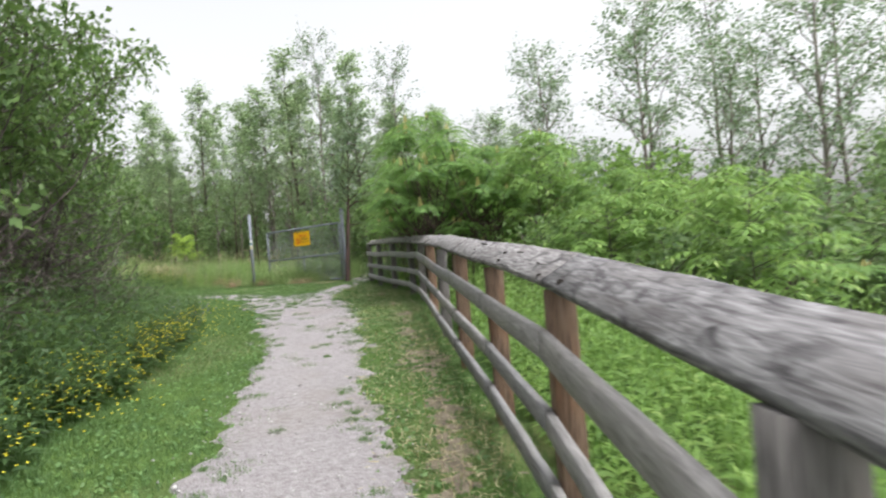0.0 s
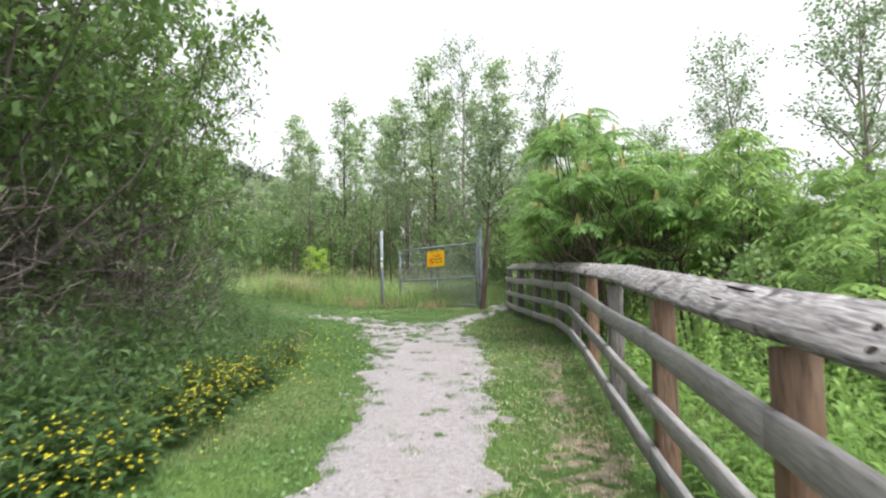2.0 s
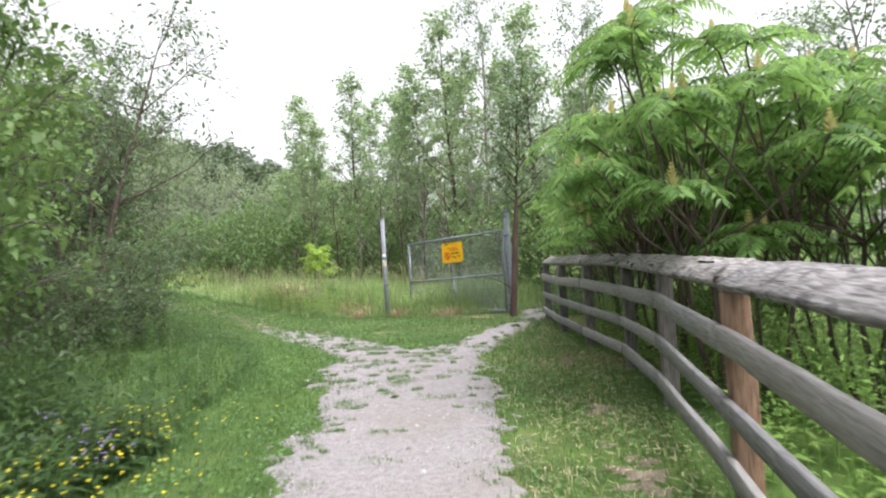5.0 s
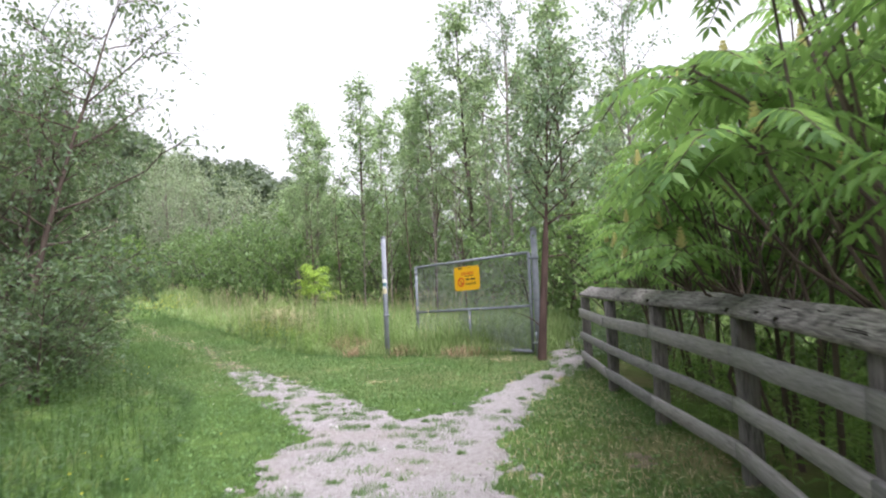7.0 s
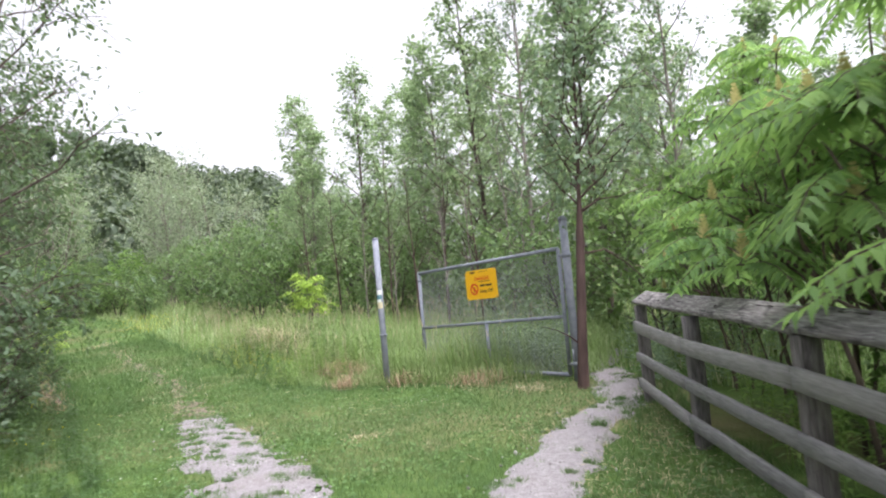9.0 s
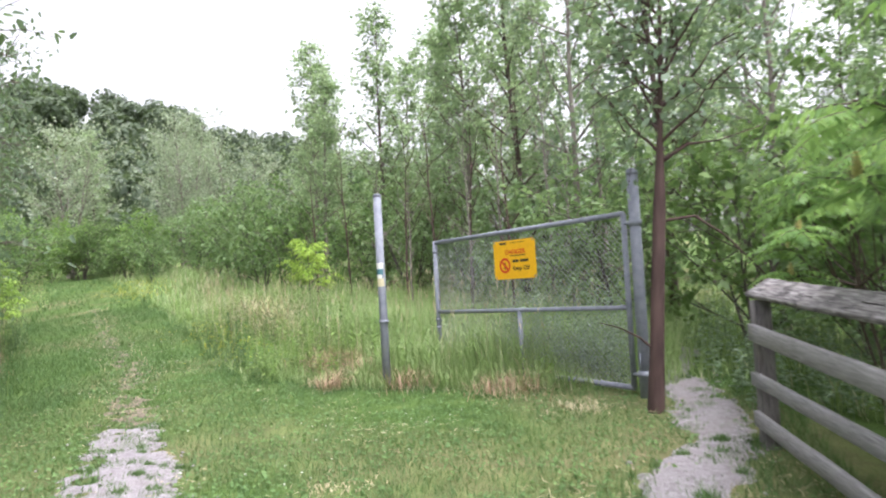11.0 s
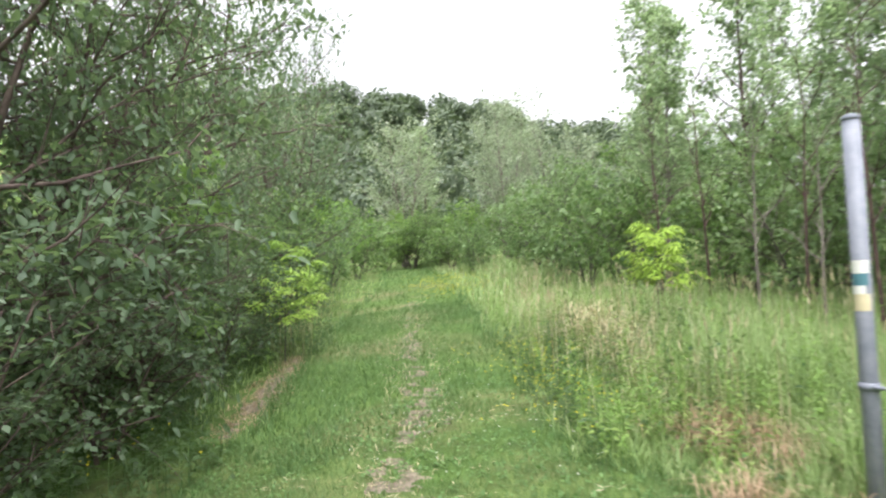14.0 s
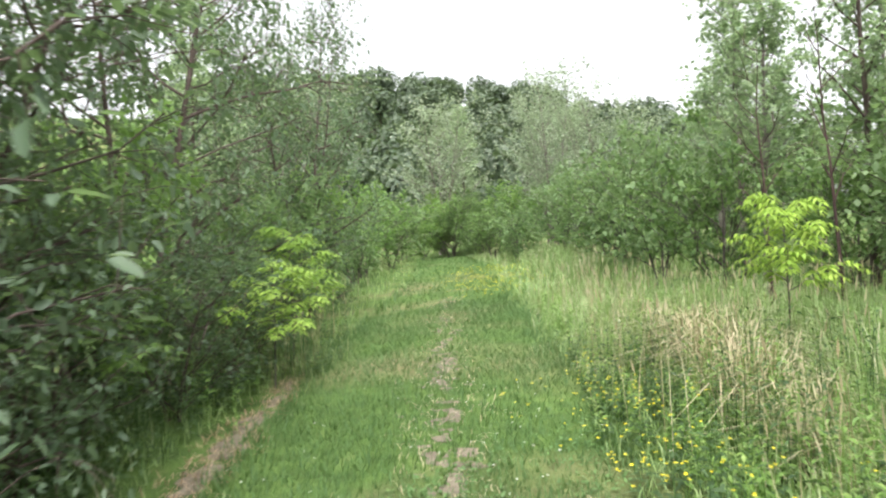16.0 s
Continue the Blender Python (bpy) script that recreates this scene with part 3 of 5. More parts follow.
part("middle_rail", round_mesh("middle_rail", [(0.02, 0, Z_MID0), (g_len - 0.02, 0, Z_MID1)], 0.024, M_steel), gate)
part("bottom_rail", round_mesh("bottom_rail", [(0, 0, Z_BOT), (g_len, 0, Z_BOT + 0.08)], R_T, M_steel), gate)
part("stile", round_mesh("stile", [(0, 0, Z_BOT), (0, 0, Z_TOP0)], R_T, M_steel), gate)
part("stile", round_mesh("stile", [(g_len, 0, Z_BOT), (g_len, 0, Z_TOP1 + 0.02)], 0.03, M_steel), gate)
part("stile", round_mesh("stile", [(g_len * 0.5, 0, Z_BOT), (g_len * 0.5, 0, Z_MID0 - 0.02)], 0.026, M_steel), gate)
for z in (Z_TOP1 - 0.12, Z_MID1 - 0.1, Z_MID1 - 0.2):
    part("clamp", round_mesh("clamp", [(g_len, 0, z - 0.018), (g_len, 0, z + 0.018)], 0.036, M_steel, 10), gate)
# woven wire: two slanted families of zig-zag wires
s = Soup()
step = 0.062
for fam, sgn in ((0, 1), (1, -1)):
    for q0 in np.arange(-3.2, g_len + 3.2, step):
        zs = np.arange(Z_BOT, Z_TOP1, 0.03)
        xs = q0 + sgn * (zs - Z_BOT)
        k = (xs > 0.02) & (xs < g_len - 0.02)
        if k.sum() < 2:
            continue
        zz, xx = zs[k][[0, -1]], xs[k][[0, -1]]
        s.tube([(xx[0], 0.004 * sgn, zz[0]), (xx[1], 0.004 * sgn, zz[1])], [0.0025, 0.0025], 3)
part("wire_mesh", s.mesh("wire_mesh", M_wire), gate, label="diamond chain-link wire mesh")

hx, hy, hz = on_land(-2.33, 20.13)
hinge_post = empty("gate_post", Matrix.Translation((hx, hy, hz)), "tall galvanised steel hinge post beside a tree trunk", "post")
part("shaft", round_mesh("shaft", [(0, 0, -0.3), (0, 0, 1.2), (0, 0, 2.13)], 0.055, M_steel, 16), hinge_post)
s = Soup()
s.tube([(0, 0, 2.125), (0, 0, 2.15), (0, 0, 2.175), (0, 0, 2.19)], [0.062, 0.062, 0.05, 0.02], 16, True)
part("post_cap", s.mesh("post_cap", M_steel, True), hinge_post)
for z in (1.66, 0.22):
    part("hinge", round_mesh("hinge", [(0, 0, z - 0.03), (0, 0, z + 0.03)], 0.066, M_steel, 12), hinge_post)
    part("hinge_bolt", round_mesh("hinge_bolt", [(0.02, -0.05, z), (-0.1, 0.0, z)], 0.014, M_steel, 8), hinge_post)
part("latch_plate", board_mesh("latch_plate", 0.14, 0.09, 0.012, M_steel, 2, 5, 0.0, 0.002), hinge_post, pose(-0.03, -0.07, 0.28, 0, -90, 0))

# yellow warning sign wired to the gate
SIGN_W, SIGN_H = 0.66, 0.445
gx_dir = Vector((G0[0] - G1[0], G0[1] - G1[1], 0)).normalized()
sx = gx_dir
sy = Vector((0, 0, 1))
sn = sx.cross(sy)
centre = Vector((G0[0], G0[1], 0)) + (Vector((G1[0], G1[1], 0)) - Vector((G0[0], G0[1], 0))) * 0.50 + sn * 0.035
centre.z = 2.44
m = Matrix((sx, sy, sn)).transposed().to_4x4()
m.translation = centre
sign = empty("warning_sign", m @ pose(0, 0, 0, 0, 0, 0.8), "yellow metal danger sign with red symbol, wired to the gate", "sign")


def plate(name, w, h, t, mat, parent, x=0, y=0, z=0, rz=0, label=""):
    bm = bmesh.new()
    bmesh.ops.create_cube(bm, size=1)
    for vv in bm.verts:
        vv.co = Vector((vv.co.x * w, vv.co.y * h, vv.co.z * t))
    if min(w, h) > 0.1:
        bmesh.ops.bevel(bm, geom=[e for e in bm.edges if abs(e.verts[0].co.z - e.verts[1].co.z) > t / 2], offset=0.02, segments=4, affect="EDGES")
    me = bpy.data.meshes.new(name)
    bm.to_mesh(me)
    bm.free()
    me.materials.append(mat)
    return part(name, me, parent, pose(x, y, z, 0, 0, rz), label)


def words(name, text, size, mat, parent, x, y, z=0.0035, sx=1.0):
    cu = bpy.data.curves.new(name, "FONT")
    cu.body, cu.size, cu.align_x, cu.align_y, cu.extrude, cu.offset = text, size, "CENTER", "CENTER", 0.0008, size * 0.012
    tmp = bpy.data.objects.new(name, cu)
    me = bpy.data.meshes.new_from_object(tmp)
    bpy.data.objects.remove(tmp)
    me.materials.append(mat)
    return part(name, me, parent, pose(x, y, z) @ Matrix.Diagonal((sx, 1, 1, 1)))


plate("panel", SIGN_W, SIGN_H, 0.003, M_yellow, sign)
words("lettering", "DANGER", 0.078, M_red, sign, 0.02, 0.085)
words("lettering", "Keep Off", 0.07, M_ink, sign, 0.10, -0.105)
plate("text_bar", 0.11, 0.026, 0.001, M_ink, sign, -0.17, 0.19, 0.0028)
plate("text_bar", 0.2, 0.007, 0.001, M_ink, sign, 0.06, 0.192, 0.0028)
plate("text_bar", 0.24, 0.009, 0.001, M_ink, sign, 0.06, 0.042, 0.0028)
for w, x in ((0.1, 0.02), (0.13, 0.155)):
    plate("text_bar", w, 0.03, 0.001, M_ink, sign, x, -0.02, 0.0028)
for kx in (-1, 1):
    for ky in (-1, 1):
        part("rivet", round_mesh("rivet", [(0.3 * kx, 0.2 * ky, 0.001), (0.3 * kx, 0.2 * ky, 0.006)], 0.008, M_steel, 8), sign)
s = Soup()
a = np.linspace(0, 2 * np.pi, 33)
ring = np.stack([np.cos(a), np.sin(a)], -1)
for r0, r1 in ((0.062, 0.089),):
    v = np.concatenate([np.c_[ring * r0, np.full(33, 0.0035)], np.c_[ring * r1, np.full(33, 0.0035)]])
    s.add(v, [[k, k + 1, k + 34, k + 33] for k in range(32)])
s.add([(-0.061, 0.041, 0.0036), (-0.041, 0.061, 0.0036), (0.061, -0.041, 0.0036), (0.041, -0.061, 0.0036)], [[0, 3, 2, 1]])
part("prohibition_ring", s.mesh("prohibition_ring", M_red), sign, pose(-0.155, -0.065, 0), "red prohibition circle and bar")
plate("pictogram", 0.03, 0.075, 0.001, M_ink, sign, -0.155, -0.07, 0.0028, 12)

# ---- trees and shrubs ----


def spread(r, n):
    """n random directions."""
    return unit(r.normal(size=(n, 3)))


def tree_meshes(seed, height, trunk_r, limbs, profile, elev, twigs, per_twig, leaf, bark, foliage, start=0.2, twig_len=0.45, lean=0.05, curve=0.35,
                sides=7, bare=0, twig_wood=True, droop=0.25, stems=1, base_spread=0.0, scatter=0.12, oval=False, taper=None):
    """Wood and leaf meshes of one tree: stems, limbs that curve upward, twigs, and leaves along the twigs."""
    r = np.random.default_rng(seed)
    wood, crown = Soup(), Soup()
    for stem in range(stems):
        az0 = stem * 2.4 + r.uniform(0, 1)
        hgt = height * (1.0 if stem == 0 else r.uniform(0.7, 1.0))
        off = np.array([math.cos(az0), math.sin(az0), 0]) * (base_spread * (0.1 if stems > 1 else 0))
        t = np.linspace(0, 1, 9)
        bend = np.cumsum(r.normal(0, lean, (9, 2)), 0) * hgt / 9
        out = np.array([math.cos(az0), math.sin(az0)]) * base_spread
        trunk = np.c_[off[0] + bend[:, 0] * t + out[0] * t ** 1.3, off[1] + bend[:, 1] * t + out[1] * t ** 1.3, t * hgt - 0.1 * (t == 0)]
        tr = trunk_r * (1.0 if stem == 0 else 0.8)
        girth = (1 - t * 0.9) * (1 + 0.35 * np.exp(-t * 25)) if taper is None else np.interp(t, *taper)
        wood.tube(trunk, tr * girth, sides)
        for i in range(limbs):
            k = start + (1 - start) * ((i + r.uniform(0, 0.9)) / limbs)
            p0 = np.array([np.interp(k, t, trunk[:, a]) for a in range(3)])
            az = i * 2.39996 + r.normal(0, 0.35) + stem
            ln = profile(k) * r.uniform(0.7, 1.2)
            el = radians(elev + r.normal(0, 12))
            d = np.array([math.cos(az) * math.cos(el), math.sin(az) * math.cos(el), math.sin(el)])
            u = np.linspace(0, 1, 6)[:, None]
            limb = p0 + d * u * ln + np.array([0, 0, 1.0]) * curve * ln * u ** 2 * 0.5 + np.cumsum(r.normal(0, 0.05 * ln, (6, 3)), 0) * u
            wood.tube(limb, tr * (1 - k * 0.75) * 0.42 * (1 - 0.85 * u[:, 0]) + 0.003, 5)
            has_leaf = i >= bare
            for j in range(twigs):
                w = r.uniform(0.15, 1.0) ** 0.8
                q0 = np.array([np.interp(w, u[:, 0], limb[:, a]) for a in range(3)])
                dv = unit((d * 0.7 + r.normal(0, 0.62, 3) + [0, 0, 0.15])[None])[0]
                tl = twig_len * r.uniform(0.6, 1.3)
                q1 = q0 + dv * tl * 0.55
                q2 = q0 + dv * tl - np.array([0, 0, 1]) * tl * 0.15
                if twig_wood:
                    wood.tube([q0, q1, q2], [0.006, 0.004, 0.002], 3)
                if has_leaf:
                    w2 = r.uniform(0.1, 1.05, per_twig)[:, None]
                    pp = q0 * (1 - w2) ** 2 + 2 * q1 * w2 * (1 - w2) + q2 * w2 ** 2 + r.normal(0, scatter * tl, (per_twig, 3))
                    dd = unit(dv * 0.6 + r.normal(0, 0.7, (per_twig, 3)) - [0, 0, droop])
                    nn = unit(r.normal(0, 0.55, (per_twig, 3)) + [0, 0, 1])
                    sz = leaf[0] * r.uniform(0.6, 1.25, per_twig)
                    crown.leaves(pp, dd, nn, sz, sz * leaf[1], 0.1, 0.12, oval)
    return wood.mesh("trunk", bark, True), crown.mesh("crown", foliage)


def plant(name, meshes, x, y, rot, scale, label, category, group="", sink=0.06):
    ob = empty(name, Matrix.Translation(on_land(x, y, sink)) @ pose(0, 0, 0, 0, 0, rot) @ Matrix.Diagonal((scale[0], scale[0], scale[1], 1)), label, category, group)
    part("trunk", meshes[0], ob)
    part("crown", meshes[1], ob)
    return ob


def row(name, kinds, spots, label, category, group):
    for k, (x, y, sc, sz) in enumerate(spots):
        plant(name, kinds[k % len(kinds)], x, y, (k * 137.5) % 360, (sc, sz), label, category, group)


cone_shape = lambda k: 1.5 * (1.02 - k) ** 0.85 + 0.12
round_shape = lambda k: 1.5 * math.sin(math.pi * min(1, 0.25 + 0.75 * k)) ** 0.6 + 0.35
bush_shape = lambda k: 1.25 * math.sin(math.pi * min(1, 0.3 + 0.66 * k)) ** 0.5 + 0.2

POPLAR = [tree_meshes(11 + k, 8.6, 0.075, 32, cone_shape, 42, 8, 17, (0.115, 0.75), M_palebark if k else M_bark, M_poplar, 0.16 + 0.08 * k, 0.5, 0.06, 0.4, scatter=0.16) for k in range(3)]
AIRY = [tree_meshes(31 + k, 9.4, 0.09, 26, lambda q: 1.5 * math.sin(math.pi * min(1, 0.2 + 0.72 * q)) + 0.3, 40, 8, 14, (0.11, 0.72), M_palebark, M_shade, 0.2, 0.6, 0.08, 0.3, scatter=0.2) for k in range(2)]
HEDGE = [tree_meshes(51 + k, 4.6, 0.06, 20, bush_shape, 24, 11, 16, (0.106, 0.56), M_twig, M_hedge, 0.08, 0.5, 0.1, 0.25, 6, 3, True, 0.2, 4, 1.3, 0.14) for k in range(2)]
WILLOW = [tree_meshes(71 + k, 5.6, 0.06, 20, round_shape, 22, 10, 14, (0.088, 0.56), M_bark, M_willow, 0.05, 0.6, 0.1, 0.15, 6, 0, True, 0.35, 4, 1.5, 0.16, True) for k in range(2)]
BUSH = [tree_meshes(91 + k, 2.5, 0.03, 11, lambda q: 0.85 * bush_shape(q), 40, 6, 14, (0.13, 0.58), M_twig, M_bright if k == 0 else M_hedge if k == 1 else M_grove, 0.06, 0.4, 0.1, 0.3, 5, 0, True, 0.15, 3, 0.7, 0.16) for k in range(3)]
UNDER = [tree_meshes(97, 2.5, 0.03, 11, lambda q: 0.85 * bush_shape(q), 40, 6, 20, (0.085, 0.58), M_bark, M_willow, 0.06, 0.4, 0.1, 0.3, 5, 0, True, 0.15, 3, 0.7, 0.16)]
SILVER = [tree_meshes(111, 8.0, 0.1, 22, lambda q: 1.6 * round_shape(q), 40, 9, 12, (0.15, 0.6), M_palebark, M_silver, 0.1, 0.8, 0.08, 0.3, 6, 0, False, 0.2, 3, 1.5, 0.2)]


def forest_meshes(seed, height=12.0, width=4.6, lobes=13, per=95, size=0.95):
    """A full-crowned tree seen far off: a forked trunk and domed lobes of many small leaf sprays."""
    r = np.random.default_rng(seed)
    wood, crown = Soup(), Soup()
    t = np.linspace(0, 1, 6)
    wood.tube(np.c_[r.normal(0, 0.12, 6) * t, r.normal(0, 0.12, 6) * t, t * height * 0.7 - 0.3], 0.26 * (1 - 0.8 * t), 6)
    for k in range(lobes):
        az, rr = k * 2.4 + r.uniform(0, 0.5), width * 0.62 * math.sqrt((k + 0.3) / lobes)
        top = height * (0.83 - 0.42 * (rr / width) ** 1.6) * r.uniform(0.88, 1.05) - 2.3 * (k % 3)
        c = np.array([math.cos(az) * rr, math.sin(az) * rr, top])
        rad = np.array([1, 1, 0.95]) * r.uniform(1.7, 2.5)
        wood.tube([(0, 0, height * 0.3), c * [0.5, 0.5, 0.8], c], [0.13, 0.09, 0.03], 5)
        n = spread(r, per)
        p = c + n * rad * r.uniform(0.72, 1.08, (per, 1))
        sz = size * r.uniform(0.6, 1.3, per)
        crown.leaves(p, unit(np.cross(n, spread(r, per)) + 0.2 * n - [0, 0, 0.25]), unit(n + r.normal(0, 0.45, (per, 3)) + [0, 0, 0.4]), sz, sz * 0.8, 0.15, 0.1)
    return wood.mesh("trunk", M_bark, True), crown.mesh("crown", M_forest)


FOREST = [forest_meshes(121 + k) for k in range(3)]

# left bank: shrubs hung with bare twigs
row("hedge_shrub", HEDGE, [(-5.1, 3.4, 0.95, 1.1), (-4.9, 5.2, 0.9, 1.1), (-5.1, 7.0, 0.9, 1.12), (-5.3, 9.0, 0.82, 1.0), (-6.2, 10.4, 0.85, 0.95), (-6.6, 7.9, 1.0, 1.25), (-6.7, 5.6, 1.1, 1.3), (-5.3, 1.6, 0.95, 1.15), (-7.9, 12.0, 0.9, 0.8)],
    "dense dark-green shrub with grey bare twigs beneath", "shrub", "shrubs on the bank")
LOCUST = tree_meshes(161, 7.6, 0.1, 20, lambda q: 1.5 * math.sin(math.pi * min(1, 0.3 + 0.6 * q)) ** 0.6 + 0.2, 30, 8, 14, (0.1, 0.55), M_bark, M_hedge, 0.42, 0.6, 0.05, 0.3, 8, 2)
row("locust_tree", [LOCUST], [(-5.7, 8.2, 0.9, 0.95), (-6.4, 3.4, 1.0, 1.0)], "taller dark-trunked tree rising out of the shrubs", "tree", "trees on the bank")
# trees along the mown trail
row("willow_tree", WILLOW, [(-9.9, 16.8, 1.08, 1.1), (-12.3, 18.4, 1.05, 1.15), (-13.2, 14.8, 1.2, 1.25), (-15.2, 20.9, 1.1, 1.4), (-11.5, 12.5, 1.1, 1.1), (-11.3, 18.0, 0.8, 0.95), (-18.6, 25.3, 0.8, 1.25)],
    "spreading tree with dull grey-green leaves overhanging the trail", "tree", "trees along the trail")
row("trail_shrub", [BUSH[0], BUSH[1], BUSH[2]], [(-13.6, 20.2, 0.9, 1.0), (-17.2, 23.2, 0.9, 0.9), (-18.0, 24.6, 1.0, 1.0), (-20.5, 26.2, 1.1, 1.1), (-22.0, 27.0, 1.2, 1.2), (-24.2, 30.2, 1.1, 1.0), (-27.2, 32.6, 1.3, 1.2), (-30.3, 36.2, 1.3, 1.1), (-34.4, 39.8, 1.3, 1.1), (-35.0, 43.5, 1.3, 1.2), (-32.2, 45.2, 1.3, 1.1), (-32.0, 43.4, 1.1, 0.8), (-34.2, 41.4, 1.0, 0.8), (-28.2, 40.6, 1.2, 0.9), (-24.4, 38.2, 1.0, 0.8), (-30.0, 44.5, 1.4, 1.2)],
    "leafy green shrub at the edge of the mown trail", "shrub", "shrubs along the trail")
plant("dark_shrub", HEDGE[1], -33.6, 42.8, 30, (1.0, 0.75), "dark shrub closing the end of the mown trail", "shrub")
row("understory_shrub", UNDER, [(-8.9, 17.0, 0.85, 0.62), (-10.2, 18.3, 0.85, 0.66), (-8.0, 15.6, 0.9, 0.62), (-11.4, 19.0, 0.85, 0.7), (-6.9, 13.3, 0.8, 0.5), (-12.7, 20.5, 0.8, 0.55), (-13.9, 21.5, 0.8, 0.6), (-15.2, 22.5, 0.8, 0.6)], "low dark-green shrub under the overhanging tree", "shrub", "understory by the trail")
# grove behind the gate
row("poplar_tree", POPLAR, [(-9.9, 31.5, 1.0, 0.97), (-12.5, 32.3, 1.0, 0.92), (-11.2, 30.2, 0.8, 0.72), (-4.6, 25.9, 1.0, 0.98), (-6.0, 27.2, 0.95, 0.85), (-7.2, 29.5, 1.0, 0.8), (-2.0, 24.4, 1.0, 0.9), (-0.6, 25.6, 1.0, 0.72), (-3.3, 28.5, 1.0, 0.85), (-8.4, 33.0, 1.0, 0.9),
    (-14.0, 35.5, 1.0, 0.72), (-16.0, 38.5, 1.0, 0.62), (1.0, 27.5, 1.0, 0.66), (-5.5, 32.5, 1.1, 1.0), (-1.0, 31.0, 1.0, 0.74), (3.5, 30.0, 1.0, 0.7), (-10.8, 36.0, 1.1, 0.95), (0.6, 22.6, 0.8, 0.62), (-7.0, 36.5, 1.1, 1.0)],
    "slender young poplar with a thin pale trunk", "tree", "poplar grove behind the gate")
row("grove_shrub", [BUSH[2], BUSH[2], BUSH[1]], [(-4.2, 25.2, 1.0, 0.9), (-7.8, 28.2, 1.1, 1.0), (-11.6, 29.4, 1.0, 1.0), (-13.6, 30.8, 1.0, 1.2), (-2.8, 23.6, 1.0, 0.9), (-1.1, 22.6, 1.1, 1.1), (-5.9, 26.8, 0.9, 0.9), (-16.2, 33.5, 1.2, 1.2), (-18.6, 36.2, 1.3, 1.2), (-21.5, 39.0, 1.3, 1.2), (-25.5, 42.5, 1.4, 1.3), (-9.7, 30.0, 1.0, 0.9), (-0.2, 20.8, 0.8, 1.0), (0.9, 21.8, 1.0, 1.2)],
    "undergrowth shrub beneath the poplars", "shrub", "grove undergrowth")
row("thicket_shrub", [BUSH[2]], [(-3.0, 33.5, 1.7, 1.7), (-6.3, 34.5, 1.7, 1.6), (-9.4, 35.2, 1.7, 1.6), (0.3, 33.0, 1.7, 1.6), (3.6, 32.5, 1.8, 1.5), (-12.8, 37.0, 1.7, 1.6), (-16.5, 40.5, 1.8, 1.6), (7.0, 31.0, 1.9, 1.6), (-4.4, 30.2, 1.3, 1.2), (-8.6, 31.6, 1.3, 1.2)],
    "tall green thicket behind the poplar trunks", "shrub", "thicket behind the grove")
row("silver_tree", SILVER, [(-29.0, 46.0, 0.9, 1.1), (-32.5, 50.0, 1.0, 1.05), (-25.0, 45.0, 0.85, 0.85)], "pale silvery-leaved tree before a dark wooded hill", "tree", "silver trees")
row("background_tree", [SILVER[0], POPLAR[0], AIRY[0]], [(-38, 46, 1.2, 1.1), (-42, 52, 1.4, 1.2), (-36, 56, 1.3, 0.95), (-28, 58, 1.3, 0.9), (-20, 52, 1.2, 0.8), (-44, 42, 1.4, 1.1), (-30, 30, 1.3, 1.0), (-24, 25, 1.2, 1.0), (-12, 46, 1.2, 0.85), (-2, 42, 1.1, 0.8), (6, 40, 1.1, 0.8)],
    "mixed broadleaf tree at the back of the meadow", "tree", "trees behind the meadow")
row("airy_tree", AIRY, [(-3.5, 25.4, 0.75, 0.94), (-0.6, 23.6, 0.7, 0.8)], "tall airy tree with fine grey-green leaves", "tree", "poplar grove behind the gate")
BARE = [tree_meshes(171 + k, 3.6, 0.03, 9, lambda q: 0.7 - 0.3 * q, 52, 3, 3, (0.08, 0.6), M_redbark if k else M_palebark, M_shade, 0.3, 0.4, 0.09, 0.3, 6, 5) for k in range(2)]
row("bare_sapling", BARE, [(-3.4, 23.4, 1.0, 0.9), (-4.4, 23.9, 1.0, 1.05), (-5.3, 24.6, 0.9, 1.0), (-6.1, 25.2, 1.0, 1.15), (-6.8, 25.6, 0.9, 0.85), (-7.3, 26.6, 1.1, 1.2), (-8.1, 27.0, 1.0, 1.0), (-5.7, 25.9, 1.1, 1.3), (-4.8, 24.9, 1.0, 1.2), (-10.2, 28.0, 1.0, 1.1), (-3.9, 24.6, 1.1, 1.25), (-9.2, 27.8, 1.0, 1.2)],
    "thin half-dead sapling with bare reddish stems", "tree", "bare saplings behind the meadow")
